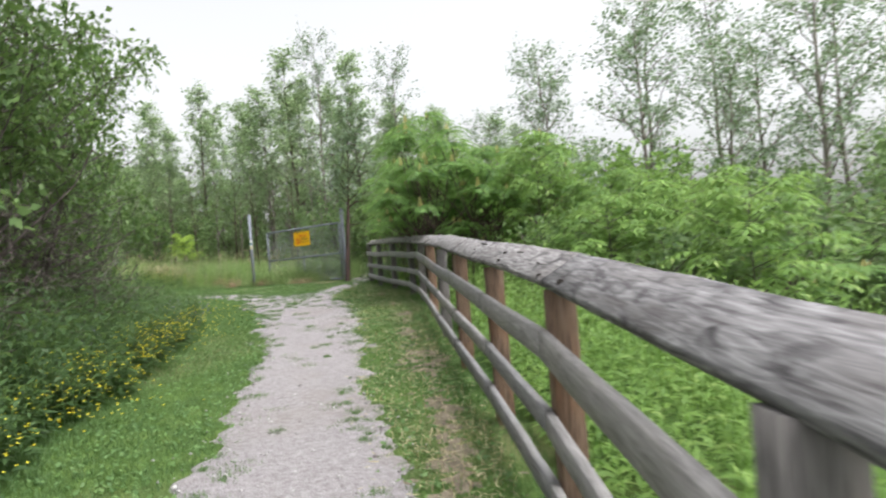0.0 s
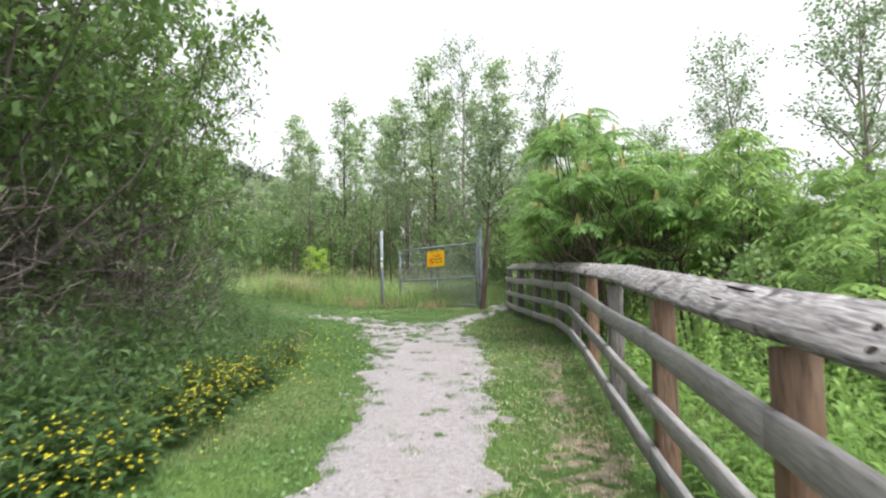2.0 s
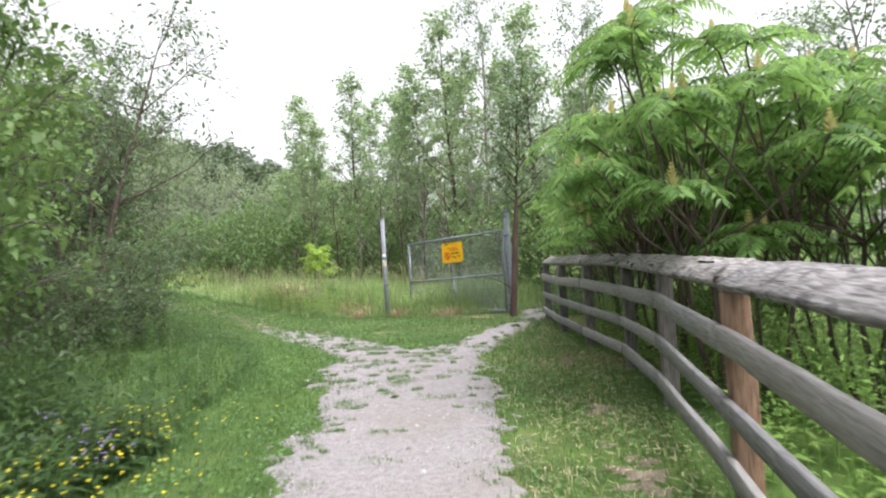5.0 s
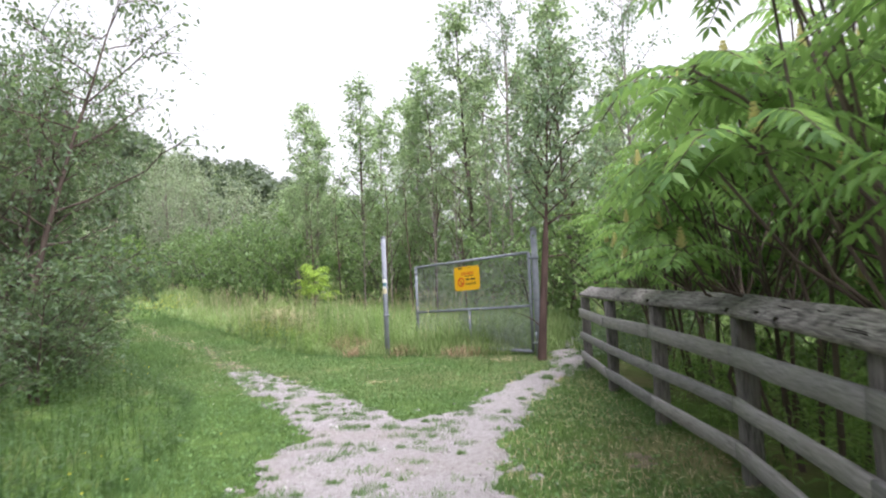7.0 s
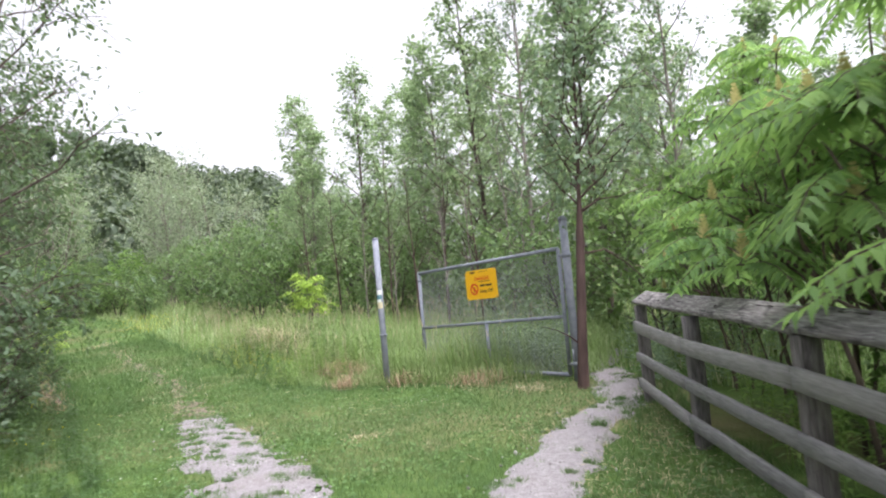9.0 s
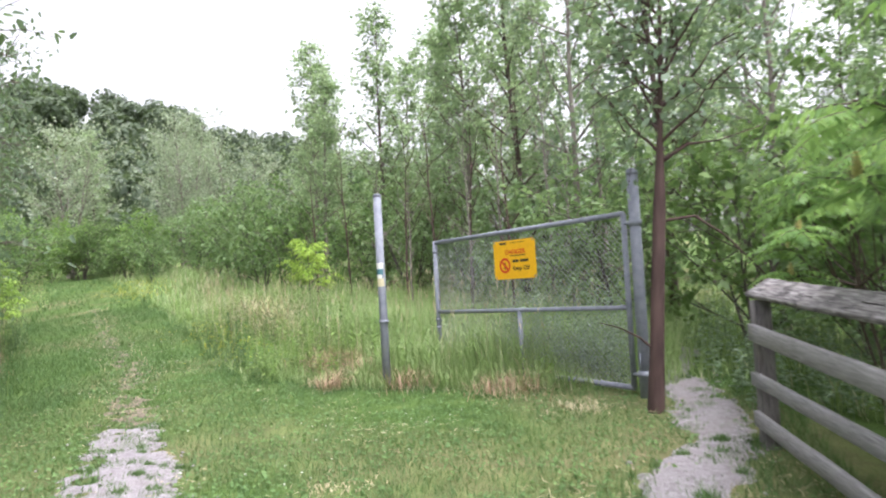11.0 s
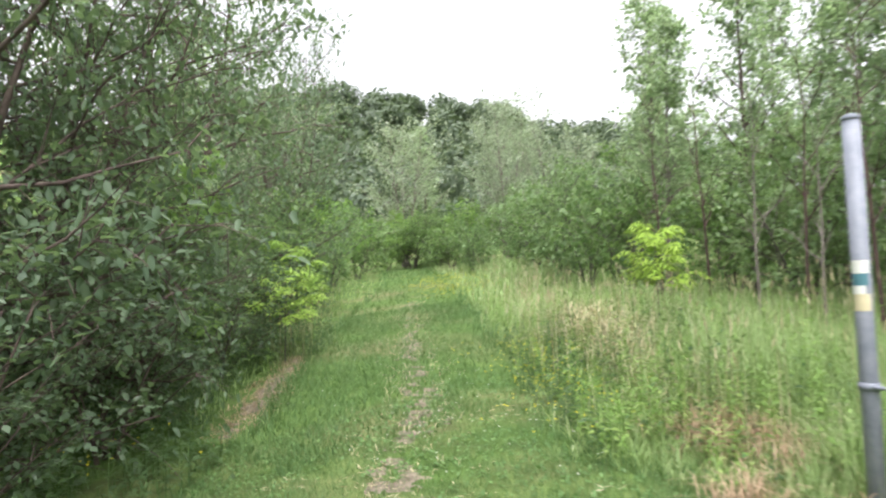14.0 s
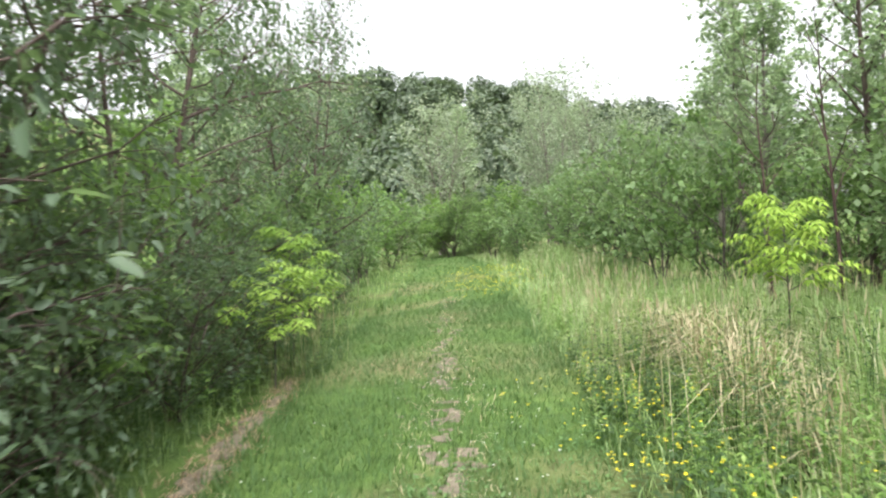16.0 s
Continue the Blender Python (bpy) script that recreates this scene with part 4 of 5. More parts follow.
# right-hand valley
row("valley_tree", AIRY, [(3.5, 17.2, 0.75, 0.72), (5.6, 16.2, 0.95, 0.78), (8.0, 17.0, 0.9, 0.72), (8.6, 13.8, 1.0, 0.85), (7.4, 21.0, 1.1, 0.9), (11.5, 17.5, 1.1, 0.85), (5.0, 24.0, 0.9, 0.7), (10.5, 22.5, 1.2, 0.95), (13.0, 13.0, 1.2, 0.9), (15.0, 19.0, 1.2, 1.0), (2.2, 21.0, 0.7, 0.55), (10.0, 19.0, 1.1, 0.75)],
    "airy slender tree with loose grey-green foliage", "tree", "trees in the hollow")
row("hollow_shrub", [BUSH[1], BUSH[0], BUSH[2]], [(0.9, 16.6, 0.8, 0.8), (3.4, 10.2, 0.9, 0.8), (3.2, 7.6, 0.9, 0.7), (1.9, 9.6, 0.7, 0.62), (5.0, 12.5, 1.3, 1.2), (6.5, 10.5, 1.2, 1.0), (7.5, 8.0, 1.2, 1.0), (4.5, 15.0, 1.2, 1.2), (9.0, 11.0, 1.4, 1.2), (9.5, 6.5, 1.4, 1.1), (12, 9.0, 1.5, 1.3), (8.5, 15.5, 1.4, 1.2), (12, 15.0, 1.5, 1.3), (6.2, 18.5, 1.4, 1.2), (2.2, 18.6, 1.2, 1.2), (11, 4.0, 1.5, 1.2), (15, 6.0, 1.6, 1.4), (17, 12.0, 1.7, 1.5)],
    "leafy shrub in the hollow below the fence", "shrub", "shrubs in the hollow")
# small tree growing against the gate post
GATE_TREE = tree_meshes(141, 5.0, 0.052, 30, lambda q: 0.52 * round_shape(q), 38, 8, 12, (0.095, 0.62), M_redbark, M_shade, 0.44, 0.5, 0.02, 0.3, 9, 0, True, 0.25, taper=((0, 0.05, 0.42, 0.5, 1), (1.55, 1.25, 1.05, 0.5, 0.12)))
young = plant("young_tree", GATE_TREE, -2.24, 19.62, 40, (1.0, 1.0), "young tree with a red-brown trunk against the gate post", "tree")
for pts, r0 in (([(0, 0, 1.72), (0.3, 0.08, 1.78), (0.55, 0.15, 1.62), (0.85, 0.26, 1.33), (1.0, 0.3, 1.12)], 0.016),
                ([(0, 0, 0.58), (-0.14, -0.08, 0.7), (-0.3, -0.14, 0.78), (-0.48, -0.17, 0.82)], 0.012),
                ([(0, 0, 2.25), (0.25, 0.09, 2.42), (0.5, 0.17, 2.46), (0.85, 0.3, 2.6)], 0.018)):
    s = Soup()
    s.tube(pts, np.linspace(r0, 0.004, len(pts)), 6)
    part("branch", s.mesh("branch", M_redbark, True), young, pose(0, 0, 0, 0, 0, -40))
young.matrix_world = Matrix.Translation(on_land(-2.24, 19.62, 0.06)) @ Matrix.Rotation(radians(4.5), 4, Vector((-0.322, 0.947, 0))) @ pose(0, 0, 0, 0, 0, 40)

# wooded hill in the distance
r = np.random.default_rng(5)
spots = []
for k in range(700):
    az, d = radians(r.uniform(20, 66)), r.uniform(108, 205)
    spots.append((-math.sin(az) * d, math.cos(az) * d, r.uniform(0.85, 1.25), r.uniform(0.85, 1.2)))
spots = [q for k, q in enumerate(spots) if all(math.hypot(q[0] - w[0], q[1] - w[1]) > 5.4 for w in spots[:k])][:150]
row("thicket_tree", FOREST, [(-35.5, 47.0, 0.42, 0.36), (-33.0, 54.0, 0.5, 0.42), (-30.5, 53.0, 0.42, 0.4), (-27.5, 50.5, 0.45, 0.36), (-25.5, 53.5, 0.45, 0.42), (-22.5, 50.0, 0.4, 0.36), (-38.0, 51.5, 0.5, 0.42), (-29.0, 57.5, 0.55, 0.46), (-20.0, 54.0, 0.45, 0.4)],
    "low dark green tree in a thicket below the hill", "tree", "thicket below the hill")
row("hill_tree", FOREST, spots, "dark full-crowned tree on a wooded hillside", "tree", "wooded hill")

# ---- sumac: arching compound leaves round upright flower cones ----


def frond(crown, r, p, az, length, rise, pairs=13, leaf_l=0.115):
    u = np.linspace(0.1, 1, pairs)
    out = np.array([math.cos(az), math.sin(az), 0])
    spine = p + out * (u * length)[:, None] + np.array([0, 0, 1.0]) * (rise * u - (rise + 0.22) * u ** 2)[:, None] * length
    tang = unit(np.gradient(spine, axis=0))
    side = np.array([-out[1], out[0], 0])
    size = leaf_l * (1 - 0.55 * np.abs(u - 0.45))
    for sg in (1, -1):
        d = unit(side * sg + tang * 0.45 + r.normal(0, 0.08, (pairs, 3)) - [0, 0, 0.18])
        nn = unit(np.cross(d, tang) * sg * -1 + r.normal(0, 0.15, (pairs, 3)))
        nn *= np.sign(nn[:, 2:3] + 1e-6)
        crown.leaves(spine, d, nn, size, size * 0.29, 0.28, 0.1)
    crown.leaves(spine[-1:], tang[-1:], np.array([[0, 0, 1.0]]), leaf_l * 0.8, leaf_l * 0.28)
    return np.concatenate([p[None], spine[1::3], spine[-1:]])


def sumac_meshes(seed, height, tips, reach):
    """Crooked forking stems, bare below, that carry an umbrella of leaf rosettes."""
    r = np.random.default_rng(seed)
    wood, crown, cones = Soup(), Soup(), []
    for st in range(6):
        a0 = st * 1.05 + r.uniform(0, 0.8)
        foot = np.array([math.cos(a0), math.sin(a0), 0]) * r.uniform(0.1, 0.5)
        fork = foot + np.array([math.cos(a0) * 0.2 * reach, math.sin(a0) * 0.2 * reach, height * r.uniform(0.3, 0.48)])
        mid = (foot + fork) / 2 + r.normal(0, 0.08, 3)
        thick = r.uniform(0.6, 1.25)
        wood.tube([foot - [0, 0, 0.1], mid, fork], [0.024 * thick, 0.02 * thick, 0.015 * thick], 7)
        for k in range(tips):
            az = a0 + (k + 0.5 - tips / 2) * 1.7 / tips + r.normal(0, 0.3)
            rr = reach * math.sqrt(r.uniform(0.02, 1.0))
            dome = 1.0 - 0.36 * (rr / reach) ** 2.0
            tip = np.array([math.cos(az) * rr, math.sin(az) * rr, height * dome * r.uniform(0.66, 1.0)])
            tip[2] = max(tip[2], fork[2] + 0.15)
            elbow = fork * 0.55 + tip * 0.45 + np.array([0, 0, -0.08]) + r.normal(0, 0.07, 3)
            wood.tube([fork, elbow, tip * 0.8 + elbow * 0.2 + r.normal(0, 0.03, 3), tip], [0.011, 0.009, 0.007, 0.006], 5)
            for q in range(r.integers(7, 10)):
                sp = frond(crown, r, tip - np.array([0, 0, 0.012 * q]), q * 2.4 + r.normal(0, 0.25), r.uniform(0.3, 0.5), r.uniform(-0.05, 0.7), 11, 0.12)
                wood.tube(sp, np.linspace(0.005, 0.002, len(sp)), 3)
            if r.random() < 0.6:
                cones.append((tip[0], tip[1], tip[2] - 0.03, r.uniform(0.11, 0.17)))
    return wood.mesh("stem", M_bark, True), crown.mesh("crown", M_sumac), cones


SUMAC = [sumac_meshes(201, 3.3, 7, 1.35), sumac_meshes(202, 3.1, 7, 1.3), sumac_meshes(203, 3.4, 7, 1.4)]


s = Soup()
for lev in np.linspace(0, 1, 6):
    aa = np.arange(7) * 6.283 / 7 + lev * 3
    o = np.stack([np.cos(aa), np.sin(aa), np.full(7, 0.9)], -1)
    s.leaves(np.array([0, 0, 0.13]) * lev + o * 0.004, o, np.stack([-np.sin(aa), np.cos(aa), np.zeros(7)], -1) * 0.3 + [0, 0, 1], (1 - 0.75 * lev) * 0.075, 0.03)
CONE = s.mesh("flower_cone", M_cone)


def sumac(k, x, y, rot, sc, sz, group="sumac thicket"):
    ob = empty("sumac_shrub", Matrix.Translation(on_land(x, y, 0.05)) @ pose(0, 0, 0, 0, 0, rot) @ Matrix.Diagonal((sc, sc, sz, 1)),
               "bright-green staghorn sumac with pale upright flower cones", "shrub", group)
    part("stem", SUMAC[k % 3][0], ob)
    part("crown", SUMAC[k % 3][1], ob)
    for cx, cy, cz, ch in SUMAC[k % 3][2]:
        part("flower_cone", CONE, ob, Matrix.Translation((cx, cy, cz)) @ Matrix.Diagonal((ch / 0.17, ch / 0.17, ch / 0.15, 1)))


for k, (x, y, sc, sz) in enumerate([(0.6, 12.3, 1.05, 1.14), (0.4, 14.0, 1.0, 1.12), (1.75, 12.2, 1.0, 1.06), (2.0, 13.8, 1.0, 1.06), (0.25, 15.6, 1.0, 1.1), (0.1, 17.3, 0.95, 1.1), (1.0, 17.4, 1.0, 1.1), (-0.3, 19.4, 0.75, 0.85),
                                    (2.9, 11.8, 0.95, 0.85), (4.9, 9.2, 1.0, 0.8)]):
    sumac(k, x, y, k * 77, sc, sz)

# ---- bright saplings with long compound leaves ----


def sapling_meshes(seed, height, limbs, mat):
    r = np.random.default_rng(seed)
    wood, crown = Soup(), Soup()
    trunk = np.array([[0, 0, -0.1], [0.02, 0.01, height * 0.4], [0.0, 0.03, height * 0.75], [0.03, 0.0, height]])
    wood.tube(trunk, [0.014, 0.012, 0.009, 0.004], 6)
    for i in range(limbs):
        k = 0.42 + 0.58 * (i + 0.5) / limbs
        p0 = np.array([np.interp(k * height, trunk[:, 2], trunk[:, a]) for a in range(3)])
        az = i * 2.4
        ln = (0.6 * (1.15 - k) + 0.15) * height * 0.5
        p1 = p0 + np.array([math.cos(az), math.sin(az), 0.55]) * ln
        wood.tube([p0, (p0 + p1) / 2 + [0, 0, -0.02], p1], [0.007, 0.005, 0.003], 4)
        for w in np.linspace(0.35, 1, 5):
            for q in range(2):
                sp = frond(crown, r, p0 * (1 - w) + p1 * w, az + r.normal(0, 1.0), r.uniform(0.22, 0.38), r.uniform(0.1, 0.6), 4, 0.17)
                wood.tube(sp, np.linspace(0.003, 0.001, len(sp)), 3)
    return wood.mesh("trunk", M_twig, True), crown.mesh("crown", mat)


LIME = sapling_meshes(301, 2.0, 10, M_lime)
plant("lime_sapling", LIME, -8.95, 25.4, 20, (0.75, 0.86), "yellow-green ash sapling standing in the meadow", "sapling")
ELDER = sapling_meshes(302, 2.6, 15, M_bright)
for k, (x, y, sc, sz) in enumerate([(3.3, 6.6, 1.0, 0.9), (2.9, 9.9, 1.1, 1.05), (2.0, 10.9, 1.0, 1.15), (3.6, 8.6, 1.2, 1.0), (2.3, 8.2, 1.0, 0.75), (4.4, 10.6, 1.1, 1.1), (-11.9, 19.3, 0.9, 0.65)]):
    plant("bright_sapling", ELDER, x, y, k * 67, (sc, sz), "bright yellow-green box elder sapling", "sapling", "box elder saplings")

YELLOWISH = sapling_meshes(303, 2.3, 10, M_elder)
for k, (x, y, sc, sz) in enumerate([(-13.1, 21.75, 0.8, 0.62), (-14.6, 22.8, 0.9, 0.8)]):
    plant("yellowish_sapling", YELLOWISH, x, y, k * 97, (sc, sz), "loose yellow-green box elder sapling beneath darker trees", "sapling", "box elder saplings by the trail")

# ---- grass, weeds and flowers ----


def scatter(n, x0, x1, y0, y1, keep):
    x, y = rng.uniform(x0, x1, n), rng.uniform(y0, y1, n)
    k = keep(x, y)
    return x[k], y[k]


def lie(x, y, sink=0.01):
    return np.stack([x, y, land(x, y) - sink], -1)


def stuff(name, soup, mat, label, category):
    return tagged(new(name, soup.mesh(name, mat)), label, category, kind="stuff")


# mown turf, thinner where trodden
def turf_here(x, y):
    d = path_depth(x, y)
    thin = np.clip(0.75 + 0.5 * wobble(x, y, 0.5), 0.25, 1) * np.where(worn_depth(x, y) > 0, 0.45, 1) * np.where(bare_depth(x, y) > 0, 0.2, 1)
    return (mown(x, y) < 0.25) & (d < rng.normal(0.0, 0.035, len(x))) & (rng.random(len(x)) < thin)


s = Soup(3)
for n, box, hgt, wid in ((240000, (-4.6, 0.6, 0.8, 12), 0.05, 0.006), (230000, (-9.5, 0, 12, 21.5), 0.06, 0.0065), (110000, (-17, -8.5, 19, 30), 0.075, 0.012), (30000, (-35, -16, 26, 44), 0.11, 0.03)):
    x, y = scatter(n, *box, turf_here)
    if box[0] > -12:
        tx, ty = scatter(2600, *box, lambda x, y: (path_depth(x, y) > 0) & (rng.random(len(x)) < np.where(x > -2.4, 0.42, 1) * np.where(y > 12.5, 0.9, np.where(path_depth(x, y) < 0.25, 0.7, 0.3))))
        k = np.repeat(np.arange(len(tx)), rng.integers(20, 170, len(tx)))
        wide = rng.uniform(0.015, 0.07, len(tx))[k]
        x, y = np.concatenate([x, tx[k] + rng.normal(0, 1, len(k)) * wide * 1.2]), np.concatenate([y, ty[k] + rng.normal(0, 1, len(k)) * wide])
    p = lie(x, y)
    p[:, 2] += 0.022 * smooth(path_depth(x, y) / 0.08)
    m = len(x)
    az = rng.uniform(0, 6.283, m)
    hh = hgt * (1 - 0.35 * (path_depth(x, y) > 0.03)) * rng.uniform(0.5, 1.6, m) * (1 + 0.8 * smooth(mown(x, y) / 0.5 + 0.5))
    sd = np.stack([-np.sin(az), np.cos(az), 0 * az], -1) * wid * 0.5
    tip = p + np.stack([np.cos(az) * 0.6, np.sin(az) * 0.6, 1 + 0 * az], -1) * hh[:, None] * rng.uniform(0.6, 1, (m, 1))
    s.add(np.stack([p - sd, p + sd, tip], 1), np.arange(m * 3).reshape(-1, 3))
stuff("mown_grass", s, M_blade, "short mown green grass with thin patches", "grass")

# clover and plantain leaves lying in the turf
s = Soup()
x, y = scatter(90000, -9.5, 0.4, 1.0, 24, lambda x, y: (mown(x, y) < 0.1) & (path_depth(x, y) < rng.normal(0.02, 0.07, len(x))) & (wobble(x, y, 0.8) > -0.35) & (bare_depth(x, y) < 0))
m = len(x)
az = rng.uniform(0, 6.283, m)
d = np.stack([np.cos(az), np.sin(az), rng.uniform(0.1, 0.7, m)], -1)
sz = rng.uniform(0.022, 0.052, m)
s.leaves(lie(x, y, -0.015), d, np.tile([0, 0, 1.0], (m, 1)) + rng.normal(0, 0.3, (m, 3)), sz, sz * 0.6)
stuff("clover_leaves", s, M_clover, "clover and plantain leaves in the turf", "grass")

# dry litter and thatch between the blades
s = Soup()
x, y = scatter(44000, -9.5, 0.4, 1.0, 23, lambda x, y: (mown(x, y) < 0.1) & (path_depth(x, y) < rng.normal(0.05, 0.12, len(x))) & (((wobble(x, y, 0.7) > 0.35) & (y > 16)) | ((x > fence_x(y) - 1.0) & (y < 18))))
m = len(x)
az = rng.uniform(0, 6.283, m)
s.leaves(lie(x, y, -0.03), np.stack([np.cos(az), np.sin(az), rng.uniform(-0.1, 0.3, m)], -1), np.tile([0, 0, 1.0], (m, 1)) + rng.normal(0, 0.3, (m, 3)), rng.uniform(0.03, 0.1, m), 0.007)
x, y = scatter(26000, -2.4, 0.5, 1.5, 18, lambda x, y: (x < fence_x(y) - 0.05) & (x > fence_x(y) - 1.5) & (path_depth(x, y) < 0) & (rng.random(len(x)) < np.clip(0.5 + 0.6 * wobble(x, y, 0.8), 0.1, 1)))
s.blades(lie(x, y), rng.uniform(0.3, 1.4, len(x)), rng.uniform(0.03, 0.09, len(x)), np.full(len(x), 0.006), rng.uniform(0, 6.283, len(x)), 0.8)
stuff("dry_litter", s, M_straw, "dry straw litter lying in the turf", "grass")

# tall meadow grass
s, straw, rough, pile = Soup(), Soup(), Soup(), Soup()


def tall_here(x, y):
    return (mown(x, y) > 0.05) & (bare_depth(x, y) < -0.2) & (np.hypot(x + 6.35, y - 21.45) > 0.42) & (x < fence_x(y) + np.where(y > 18, 9, -0.1))


for n, box, hgt, wid in ((26000, (-7.5, -2, 18.5, 26), 0.62, 0.010), (30000, (-16, -3, 19, 29), 0.66, 0.013), (12000, (-36, -14, 24, 46), 0.7, 0.035), (8000, (-5, 4, 19.5, 28), 0.6, 0.016), (20000, (-10, -2.2, 9, 19), 0.36, 0.010), (4500, (-5.5, -2.2, 0.5, 10), 0.3, 0.009)):
    target = s if box[3] > 20 else rough
    x, y = scatter(n, *box, tall_here)
    shady = (-0.67 * (x + 8) - 0.74 * (y - 19.6) > 0) & (x < -6.5)
    k = ~shady | (rng.random(len(x)) < 0.4)
    x, y = x[k], y[k]
    m = len(x)
    edge = smooth(mown(x, y) / np.where(x < -5.6, 2.4, 0.9))
    shady = (-0.67 * (x + 8) - 0.74 * (y - 19.6) > 0) & (x < -6.5)
    edge = np.where(shady, edge * 0.25, edge)
    hh = hgt * rng.uniform(0.45, 1.3, m) * (0.34 + 0.66 * edge) * (0.85 + 0.35 * wobble(x, y, 0.45))
    target.blades(lie(x, y), rng.uniform(0.05, 1.15, m), hh, wid * rng.uniform(0.6, 1.3, m), rng.uniform(0, 6.283, m))
stuff("rough_grass", rough, M_rough, "unmown rich green grass beside the path", "grass")
stuff("tall_grass", s, M_tall, "knee-high pale green meadow grass", "grass")

# seed heads and dead stalks in the meadow
for n, box, hgt in ((2600, (-16, -3, 20.5, 29), 0.85), (700, (-30, -14, 27, 42), 0.95)):
    x, y = scatter(n, *box, lambda x, y: (mown(x, y) > 0.3) & (wobble(x, y, 0.35) > -0.1))
    m = len(x)
    az, hh = rng.uniform(0, 6.283, m), hgt * rng.uniform(0.6, 1.25, m)
    straw.blades(lie(x, y), rng.uniform(0.02, 0.3, m), hh, np.full(m, 0.006), az)
    tip = lie(x, y) + np.stack([np.cos(az) * 0.12, np.sin(az) * 0.12, np.full(m, 0.93)], -1) * hh[:, None]
    straw.leaves(tip, np.stack([np.cos(az) * 0.2, np.sin(az) * 0.2, np.ones(m)], -1), spread(rng, m), 0.13, 0.016)
# pale flattened tufts: one beyond the trail edge, others at the foot of post and gate
for cx, cy, n, hh, rad in ((-9.7, 24.75, 260, 0.95, 0.36), (-9.2, 24.2, 230, 0.9, 0.3), (-8.6, 23.6, 240, 0.8, 0.3), (-8.0, 23.0, 150, 0.65, 0.35), (-7.5, 22.5, 110, 0.5, 0.4), (-6.9, 22.0, 90, 0.4, 0.45), (-4.6, 20.55, 110, 0.1, 0.5), (-3.6, 20.2, 120, 0.09, 0.4), (-2.9, 19.7, 200, 0.07, 0.3), (-4.2, 17.4, 120, 0.05, 0.3)):
    x, y = rng.normal(cx, rad * 0.55, n), rng.normal(cy, rad * 0.45, n)
    straw.blades(lie(x, y), rng.uniform(0.5, 1.5, n), hh * rng.uniform(0.5, 1.3, n), np.full(n, 0.011), rng.uniform(0, 6.283, n), 0.9)
# heaps of reddish raked-off grass near the post
for cx, cy, n, hh, rad in ((-6.35, 21.45, 700, 0.3, 0.5), (-5.7, 21.1, 160, 0.15, 0.4), (-5.75, 20.35, 150, 0.1, 0.22), (-4.9, 20.5, 150, 0.12, 0.35), (-3.7, 20.3, 160, 0.12, 0.4)):
    x, y = rng.normal(cx, rad * 0.5, n), rng.normal(cy, rad * 0.42, n)
    root = lie(x, y)
    root[:, 2] += hh * 0.55 * np.exp(-((x - cx) ** 2 + (y - cy) ** 2) / (rad * 0.6) ** 2) * rng.random(n)
    pile.blades(root, rng.uniform(0.6, 1.6, n), rng.uniform(0.12, 0.34, n), np.full(n, 0.008), rng.uniform(0, 6.283, n), 0.9)
x, y = scatter(5000, -13.4, -9.6, 19, 22.2, lambda x, y: (bare_depth(x, y) > -0.14) & (y < 22.2))
pile.blades(lie(x, y), rng.uniform(0.7, 1.6, len(x)), rng.uniform(0.04, 0.13, len(x)), np.full(len(x), 0.007), rng.uniform(0, 6.283, len(x)), 0.9)
stuff("raked_grass", pile, M_reddead, "reddish heaps of dead raked grass near the post", "grass")
# straw and small bare bits strewn over the worn track
x, y = scatter(16000, -18, -6.5, 18, 29, lambda x, y: worn_depth(x, y) > -0.32)
straw.blades(lie(x, y), rng.uniform(0.6, 1.5, len(x)), rng.uniform(0.03, 0.1, len(x)), np.full(len(x), 0.007), rng.uniform(0, 6.283, len(x)), 0.9)
stuff("dead_grass", straw, M_straw, "bleached dead grass stalks and seed heads", "grass")


# leafy weeds: upright stems with narrow leaves
def weeds(name, plants, hgt, mat, label, per=16, leaf=(0.10, 0.2)):
    s = Soup()
    for n, box, keep, sc in plants:
        x, y = scatter(n, *box, keep)
        m = len(x)
        if not m:
            continue
        base = lie(x, y)
        hh = hgt * sc * rng.uniform(0.55, 1.25, m) * (0.55 + 0.6 * smooth(mown(x, y) / 1.2))
        az = rng.uniform(0, 6.283, m)
        ln = rng.uniform(0.02, 0.22, m)
        s.blades(base, ln, hh, np.full(m, 0.008), az)
        for k in range(per):
            u = 0.15 + 0.85 * (k + rng.uniform(0, 1, m)) / per
            p = base + np.stack([np.cos(az) * ln * u ** 1.5, np.sin(az) * ln * u ** 1.5, u * 0.97], -1) * hh[:, None]
            a = k * 2.4 + az
            d = np.stack([np.cos(a), np.sin(a), 0.25 + 0.9 * u ** 3], -1)
            sz = leaf[0] * sc * rng.uniform(0.7, 1.3, m) * (1.15 - 0.6 * u)
            s.leaves(p, d, np.tile([0, 0, 1.0], (m, 1)) + rng.normal(0, 0.25, (m, 3)), sz, sz * leaf[1], 0.3, 0.1)
    return stuff(name, s, mat, label, "weeds")


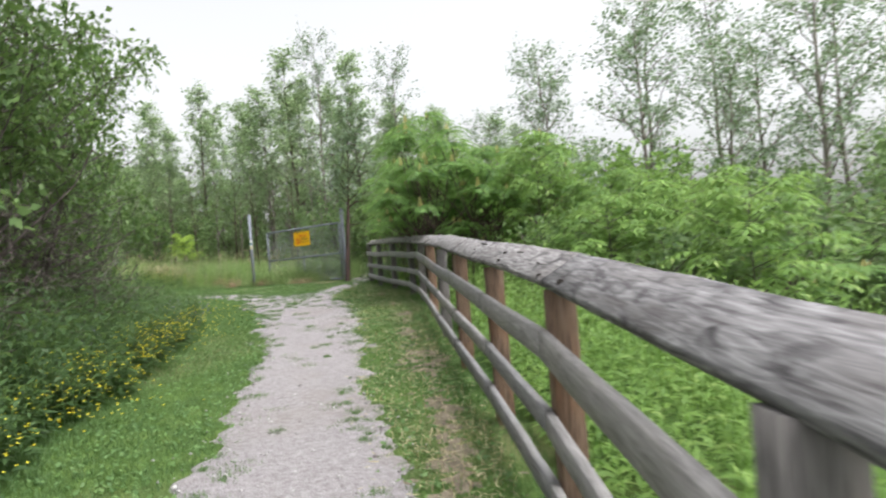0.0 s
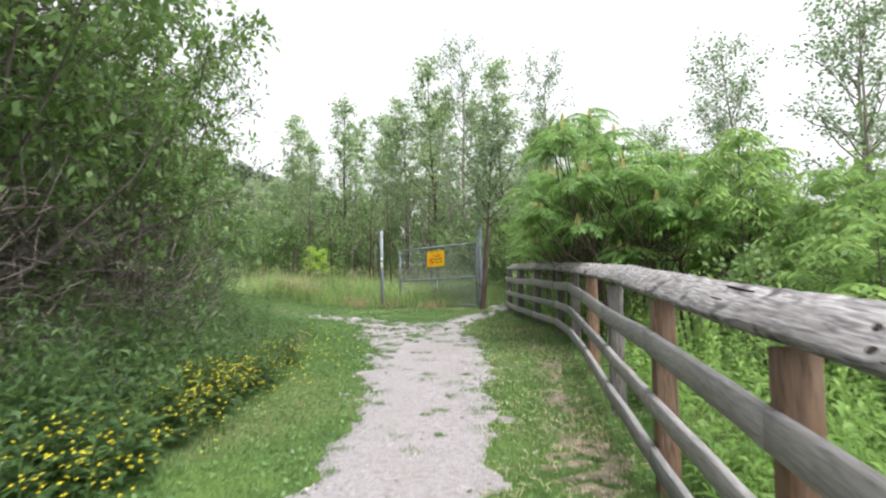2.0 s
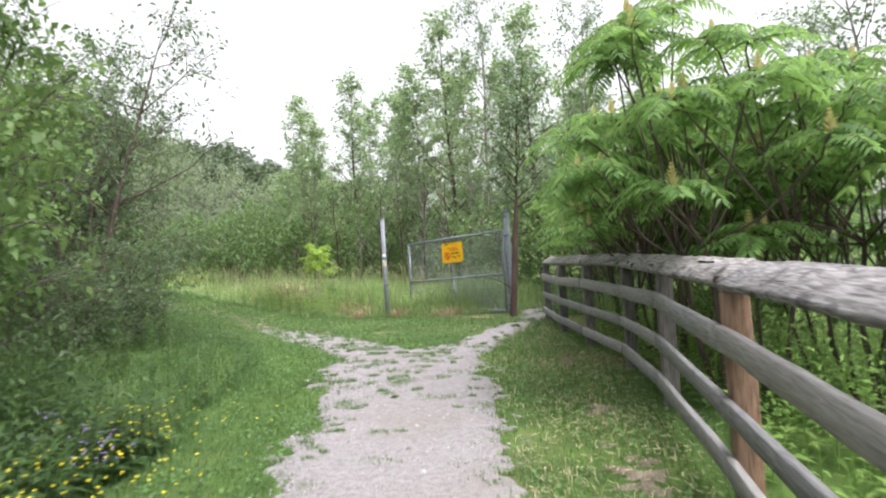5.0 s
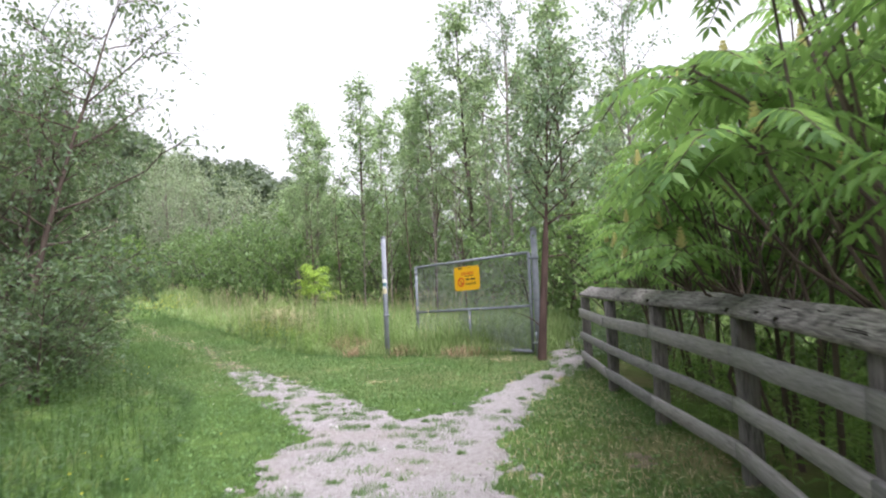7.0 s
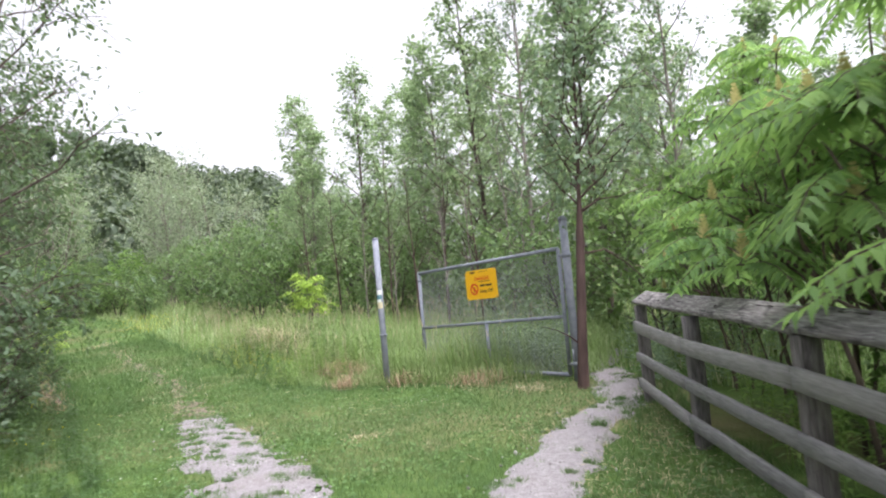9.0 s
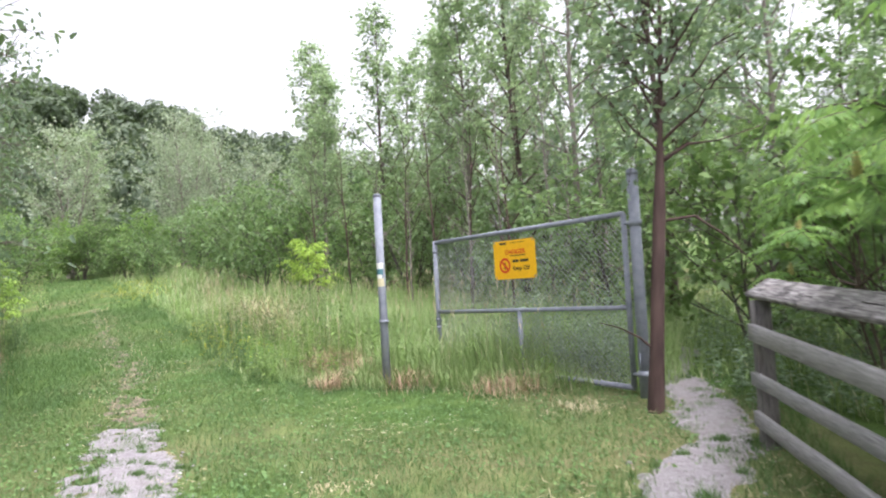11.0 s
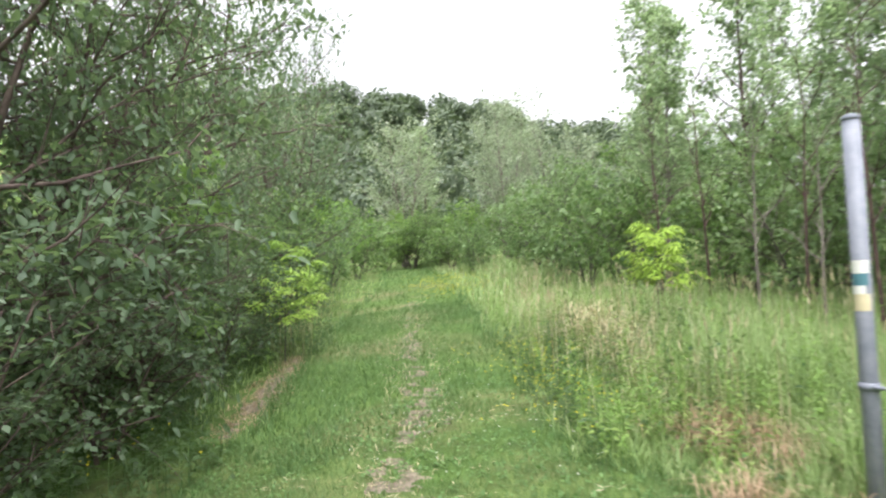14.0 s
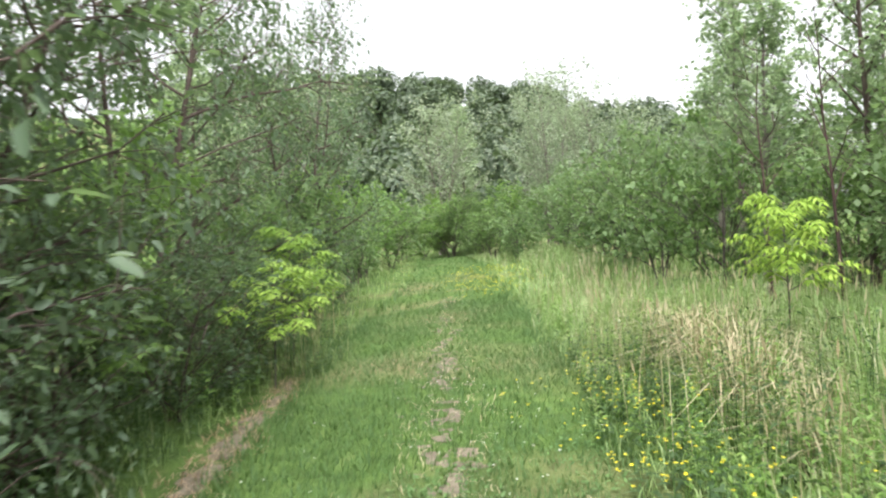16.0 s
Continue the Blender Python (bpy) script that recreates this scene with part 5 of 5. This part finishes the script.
bank = lambda x, y: (mown(x, y) > 0.08) & (bare_depth(x, y) < -0.25) & (x < -1.5) & (rng.random(len(x)) > smooth((-x - 4.0) / 2.6) * (y < 11)) & (rng.random(len(x)) < smooth((y + 5) / 6))
hollow = lambda x, y: (x > fence_x(y) + 0.22) & (rng.random(len(x)) > smooth((x - fence_x(y) - 2.6) / 3.5)) & (rng.random(len(x)) < smooth((y + 4.5) / 5.5))
weeds("bank_weeds", [(8200, (-6.6, -2.0, -4.5, 10.5), bank, 1.3), (800, (-9, -3, 10, 17), bank, 0.9), (2600, (-16, -7.5, 15.5, 25), bank, 0.95), (500, (-10.5, -5.3, 19.8, 25), lambda x, y: (mown(x, y) > 0.15) & (mown(x, y) < 1.8) & (wobble(x, y, 0.55) > 0.0), 1.0)], 0.62, M_weed,
      "leafy green weeds on the bank beside the path", 14, (0.13, 0.24))
weeds("hollow_weeds", [(4200, (0.2, 6.5, -4.5, 9), hollow, 1.1), (1100, (-0.6, 5, 9, 18.6), hollow, 1.0), (500, (3.5, 9, 2, 12), lambda x, y: rng.random(len(x)) < smooth((10 - x) / 4), 1.4)], 0.78, M_bright,
      "lush bright-green weeds growing below the fence", 18, (0.13, 0.22))
weeds("meadow_weeds", [(900, (-10.5, -6.0, 20.3, 25), lambda x, y: (mown(x, y) > 0.1) & (mown(x, y) < 1.6) & (wobble(x, y, 0.55) > -0.1), 0.85), (1300, (-15, -2.8, 20.5, 28), lambda x, y: (mown(x, y) > 0.25) & (wobble(x, y, 0.5) > -0.35), 1.0)], 0.62, M_bright, "fresh green weeds among the meadow grass", 14, (0.12, 0.24))
weeds("gate_weeds", [(300, (-4.0, -2.5, 20.3, 22.0), lambda x, y: y - 20.22 > -0.62 * (x + 2.44) + 0.12, 1.0), (180, (-1.9, 0.4, 19.4, 23), lambda x, y: path_depth(x, y) < -0.1, 1.1)], 0.8, M_shade, "weedy bramble growth around the gate", 18, (0.08, 0.5))


# flowers
def flowers(name, mat, label, spots, size, petals=5):
    s = Soup()
    for cx, cy, n, rad, lo, hi in spots:
        x, y = rng.normal(cx, rad, n), rng.normal(cy, rad, n)
        p = lie(x, y, 0) + np.stack([0 * x, 0 * x, rng.uniform(lo, hi, n)], -1)
        tilt = rng.normal(0, 0.35, (n, 3))
        for k in range(petals):
            a = k * 6.283 / petals
            d = np.tile([math.cos(a), math.sin(a), 0.35], (n, 1)) + tilt
            s.leaves(p, d, np.tile([0, 0, 1.0], (n, 1)), size, size * 0.8)
    return stuff(name, s, mat, label, "flowers")


flowers("yellow_flowers", M_petal, "small yellow wildflowers among the weeds",
        [(-2.75, 6.6, 110, 0.18, 0.16, 0.42), (-2.75, 7.4, 90, 0.3, 0.15, 0.4), (-2.5, 4.9, 90, 0.3, 0.1, 0.35), (-2.7, 5.6, 50, 0.25, 0.15, 0.4), (-2.6, 3.6, 60, 0.25, 0.1, 0.35), (-2.9, 8.6, 80, 0.35, 0.12, 0.4), (-3.2, 9.6, 50, 0.35, 0.15, 0.35),
         (-4.6, 12.5, 14, 0.5, 0.05, 0.2), (-14.0, 26.1, 420, 0.38, 0.5, 0.95), (-15.0, 27.2, 280, 0.5, 0.5, 0.9), (-16.4, 28.6, 160, 0.5, 0.35, 0.7), (-8.75, 21.9, 60, 0.3, 0.35, 0.55), (-7.3, 20.7, 40, 0.3, 0.2, 0.45), (-7.7, 21.25, 50, 0.3, 0.25, 0.5), (-2.75, 7.0, 160, 0.22, 0.3, 0.5), (-2.65, 5.2, 110, 0.3, 0.25, 0.5), (-2.55, 4.0, 80, 0.25, 0.2, 0.45), (-2.9, 8.2, 80, 0.3, 0.3, 0.5), (-3.3, 9.9, 60, 0.3, 0.25, 0.45), (-9.6, 22.9, 24, 0.2, 0.3, 0.5), (-8.7, 22.2, 26, 0.25, 0.3, 0.5), (-8.1, 21.5, 20, 0.2, 0.25, 0.42), (-9.4, 17.9, 30, 0.3, 0.25, 0.45), (-7.6, 16.6, 14, 0.5, 0.15, 0.35)], 0.015)
flowers("violet_flowers", M_violet, "violet vetch flower spikes among the weeds", [(-3.25, 8.6, 26, 0.06, 0.3, 0.55), (-3.0, 9.2, 26, 0.06, 0.28, 0.5), (-3.35, 6.7, 20, 0.06, 0.3, 0.5), (-3.5, 9.4, 16, 0.06, 0.35, 0.52), (1.75, 4.6, 12, 0.03, 0.55, 0.6)], 0.016)
flowers("white_clover_flowers", M_white_petal, "tiny white clover flowers in the grass", [(-7.9, 20.4, 34, 0.7, 0.06, 0.1), (-9.5, 21.4, 40, 0.8, 0.06, 0.1), (-4.6, 19.2, 40, 0.9, 0.06, 0.1), (-2.7, 7.2, 5, 0.3, 0.2, 0.4), (-11, 22.6, 26, 0.7, 0.06, 0.1), (-5.4, 15.2, 20, 0.8, 0.06, 0.1)], 0.012, 6)

# bare dead twigs tangled at the foot of the shrubs
s = Soup()
for k in range(1900):
    x, y = rng.uniform(-5.3, -3.75), rng.uniform(1.5, 9.0)
    p = np.array([x, y, float(land(x, y)) + rng.uniform(0, 1) ** 1.5 * 1.7])
    a, el, ln = rng.uniform(0, 6.283), rng.uniform(-0.3, 0.9), rng.uniform(0.35, 1.1)
    d = np.array([math.cos(a) * math.cos(el), math.sin(a) * math.cos(el), math.sin(el)])
    m1, m2 = p + d * ln * 0.35 + rng.normal(0, 0.06, 3), p + d * ln * 0.7 + rng.normal(0, 0.1, 3)
    s.tube([p, m1, m2, p + d * ln + rng.normal(0, 0.14, 3) - [0, 0, 0.15 * ln]], [0.006, 0.005, 0.004, 0.002], 3)
stuff("dead_twigs", s, M_twig, "tangled grey dead twigs beneath the shrubs", "twigs")
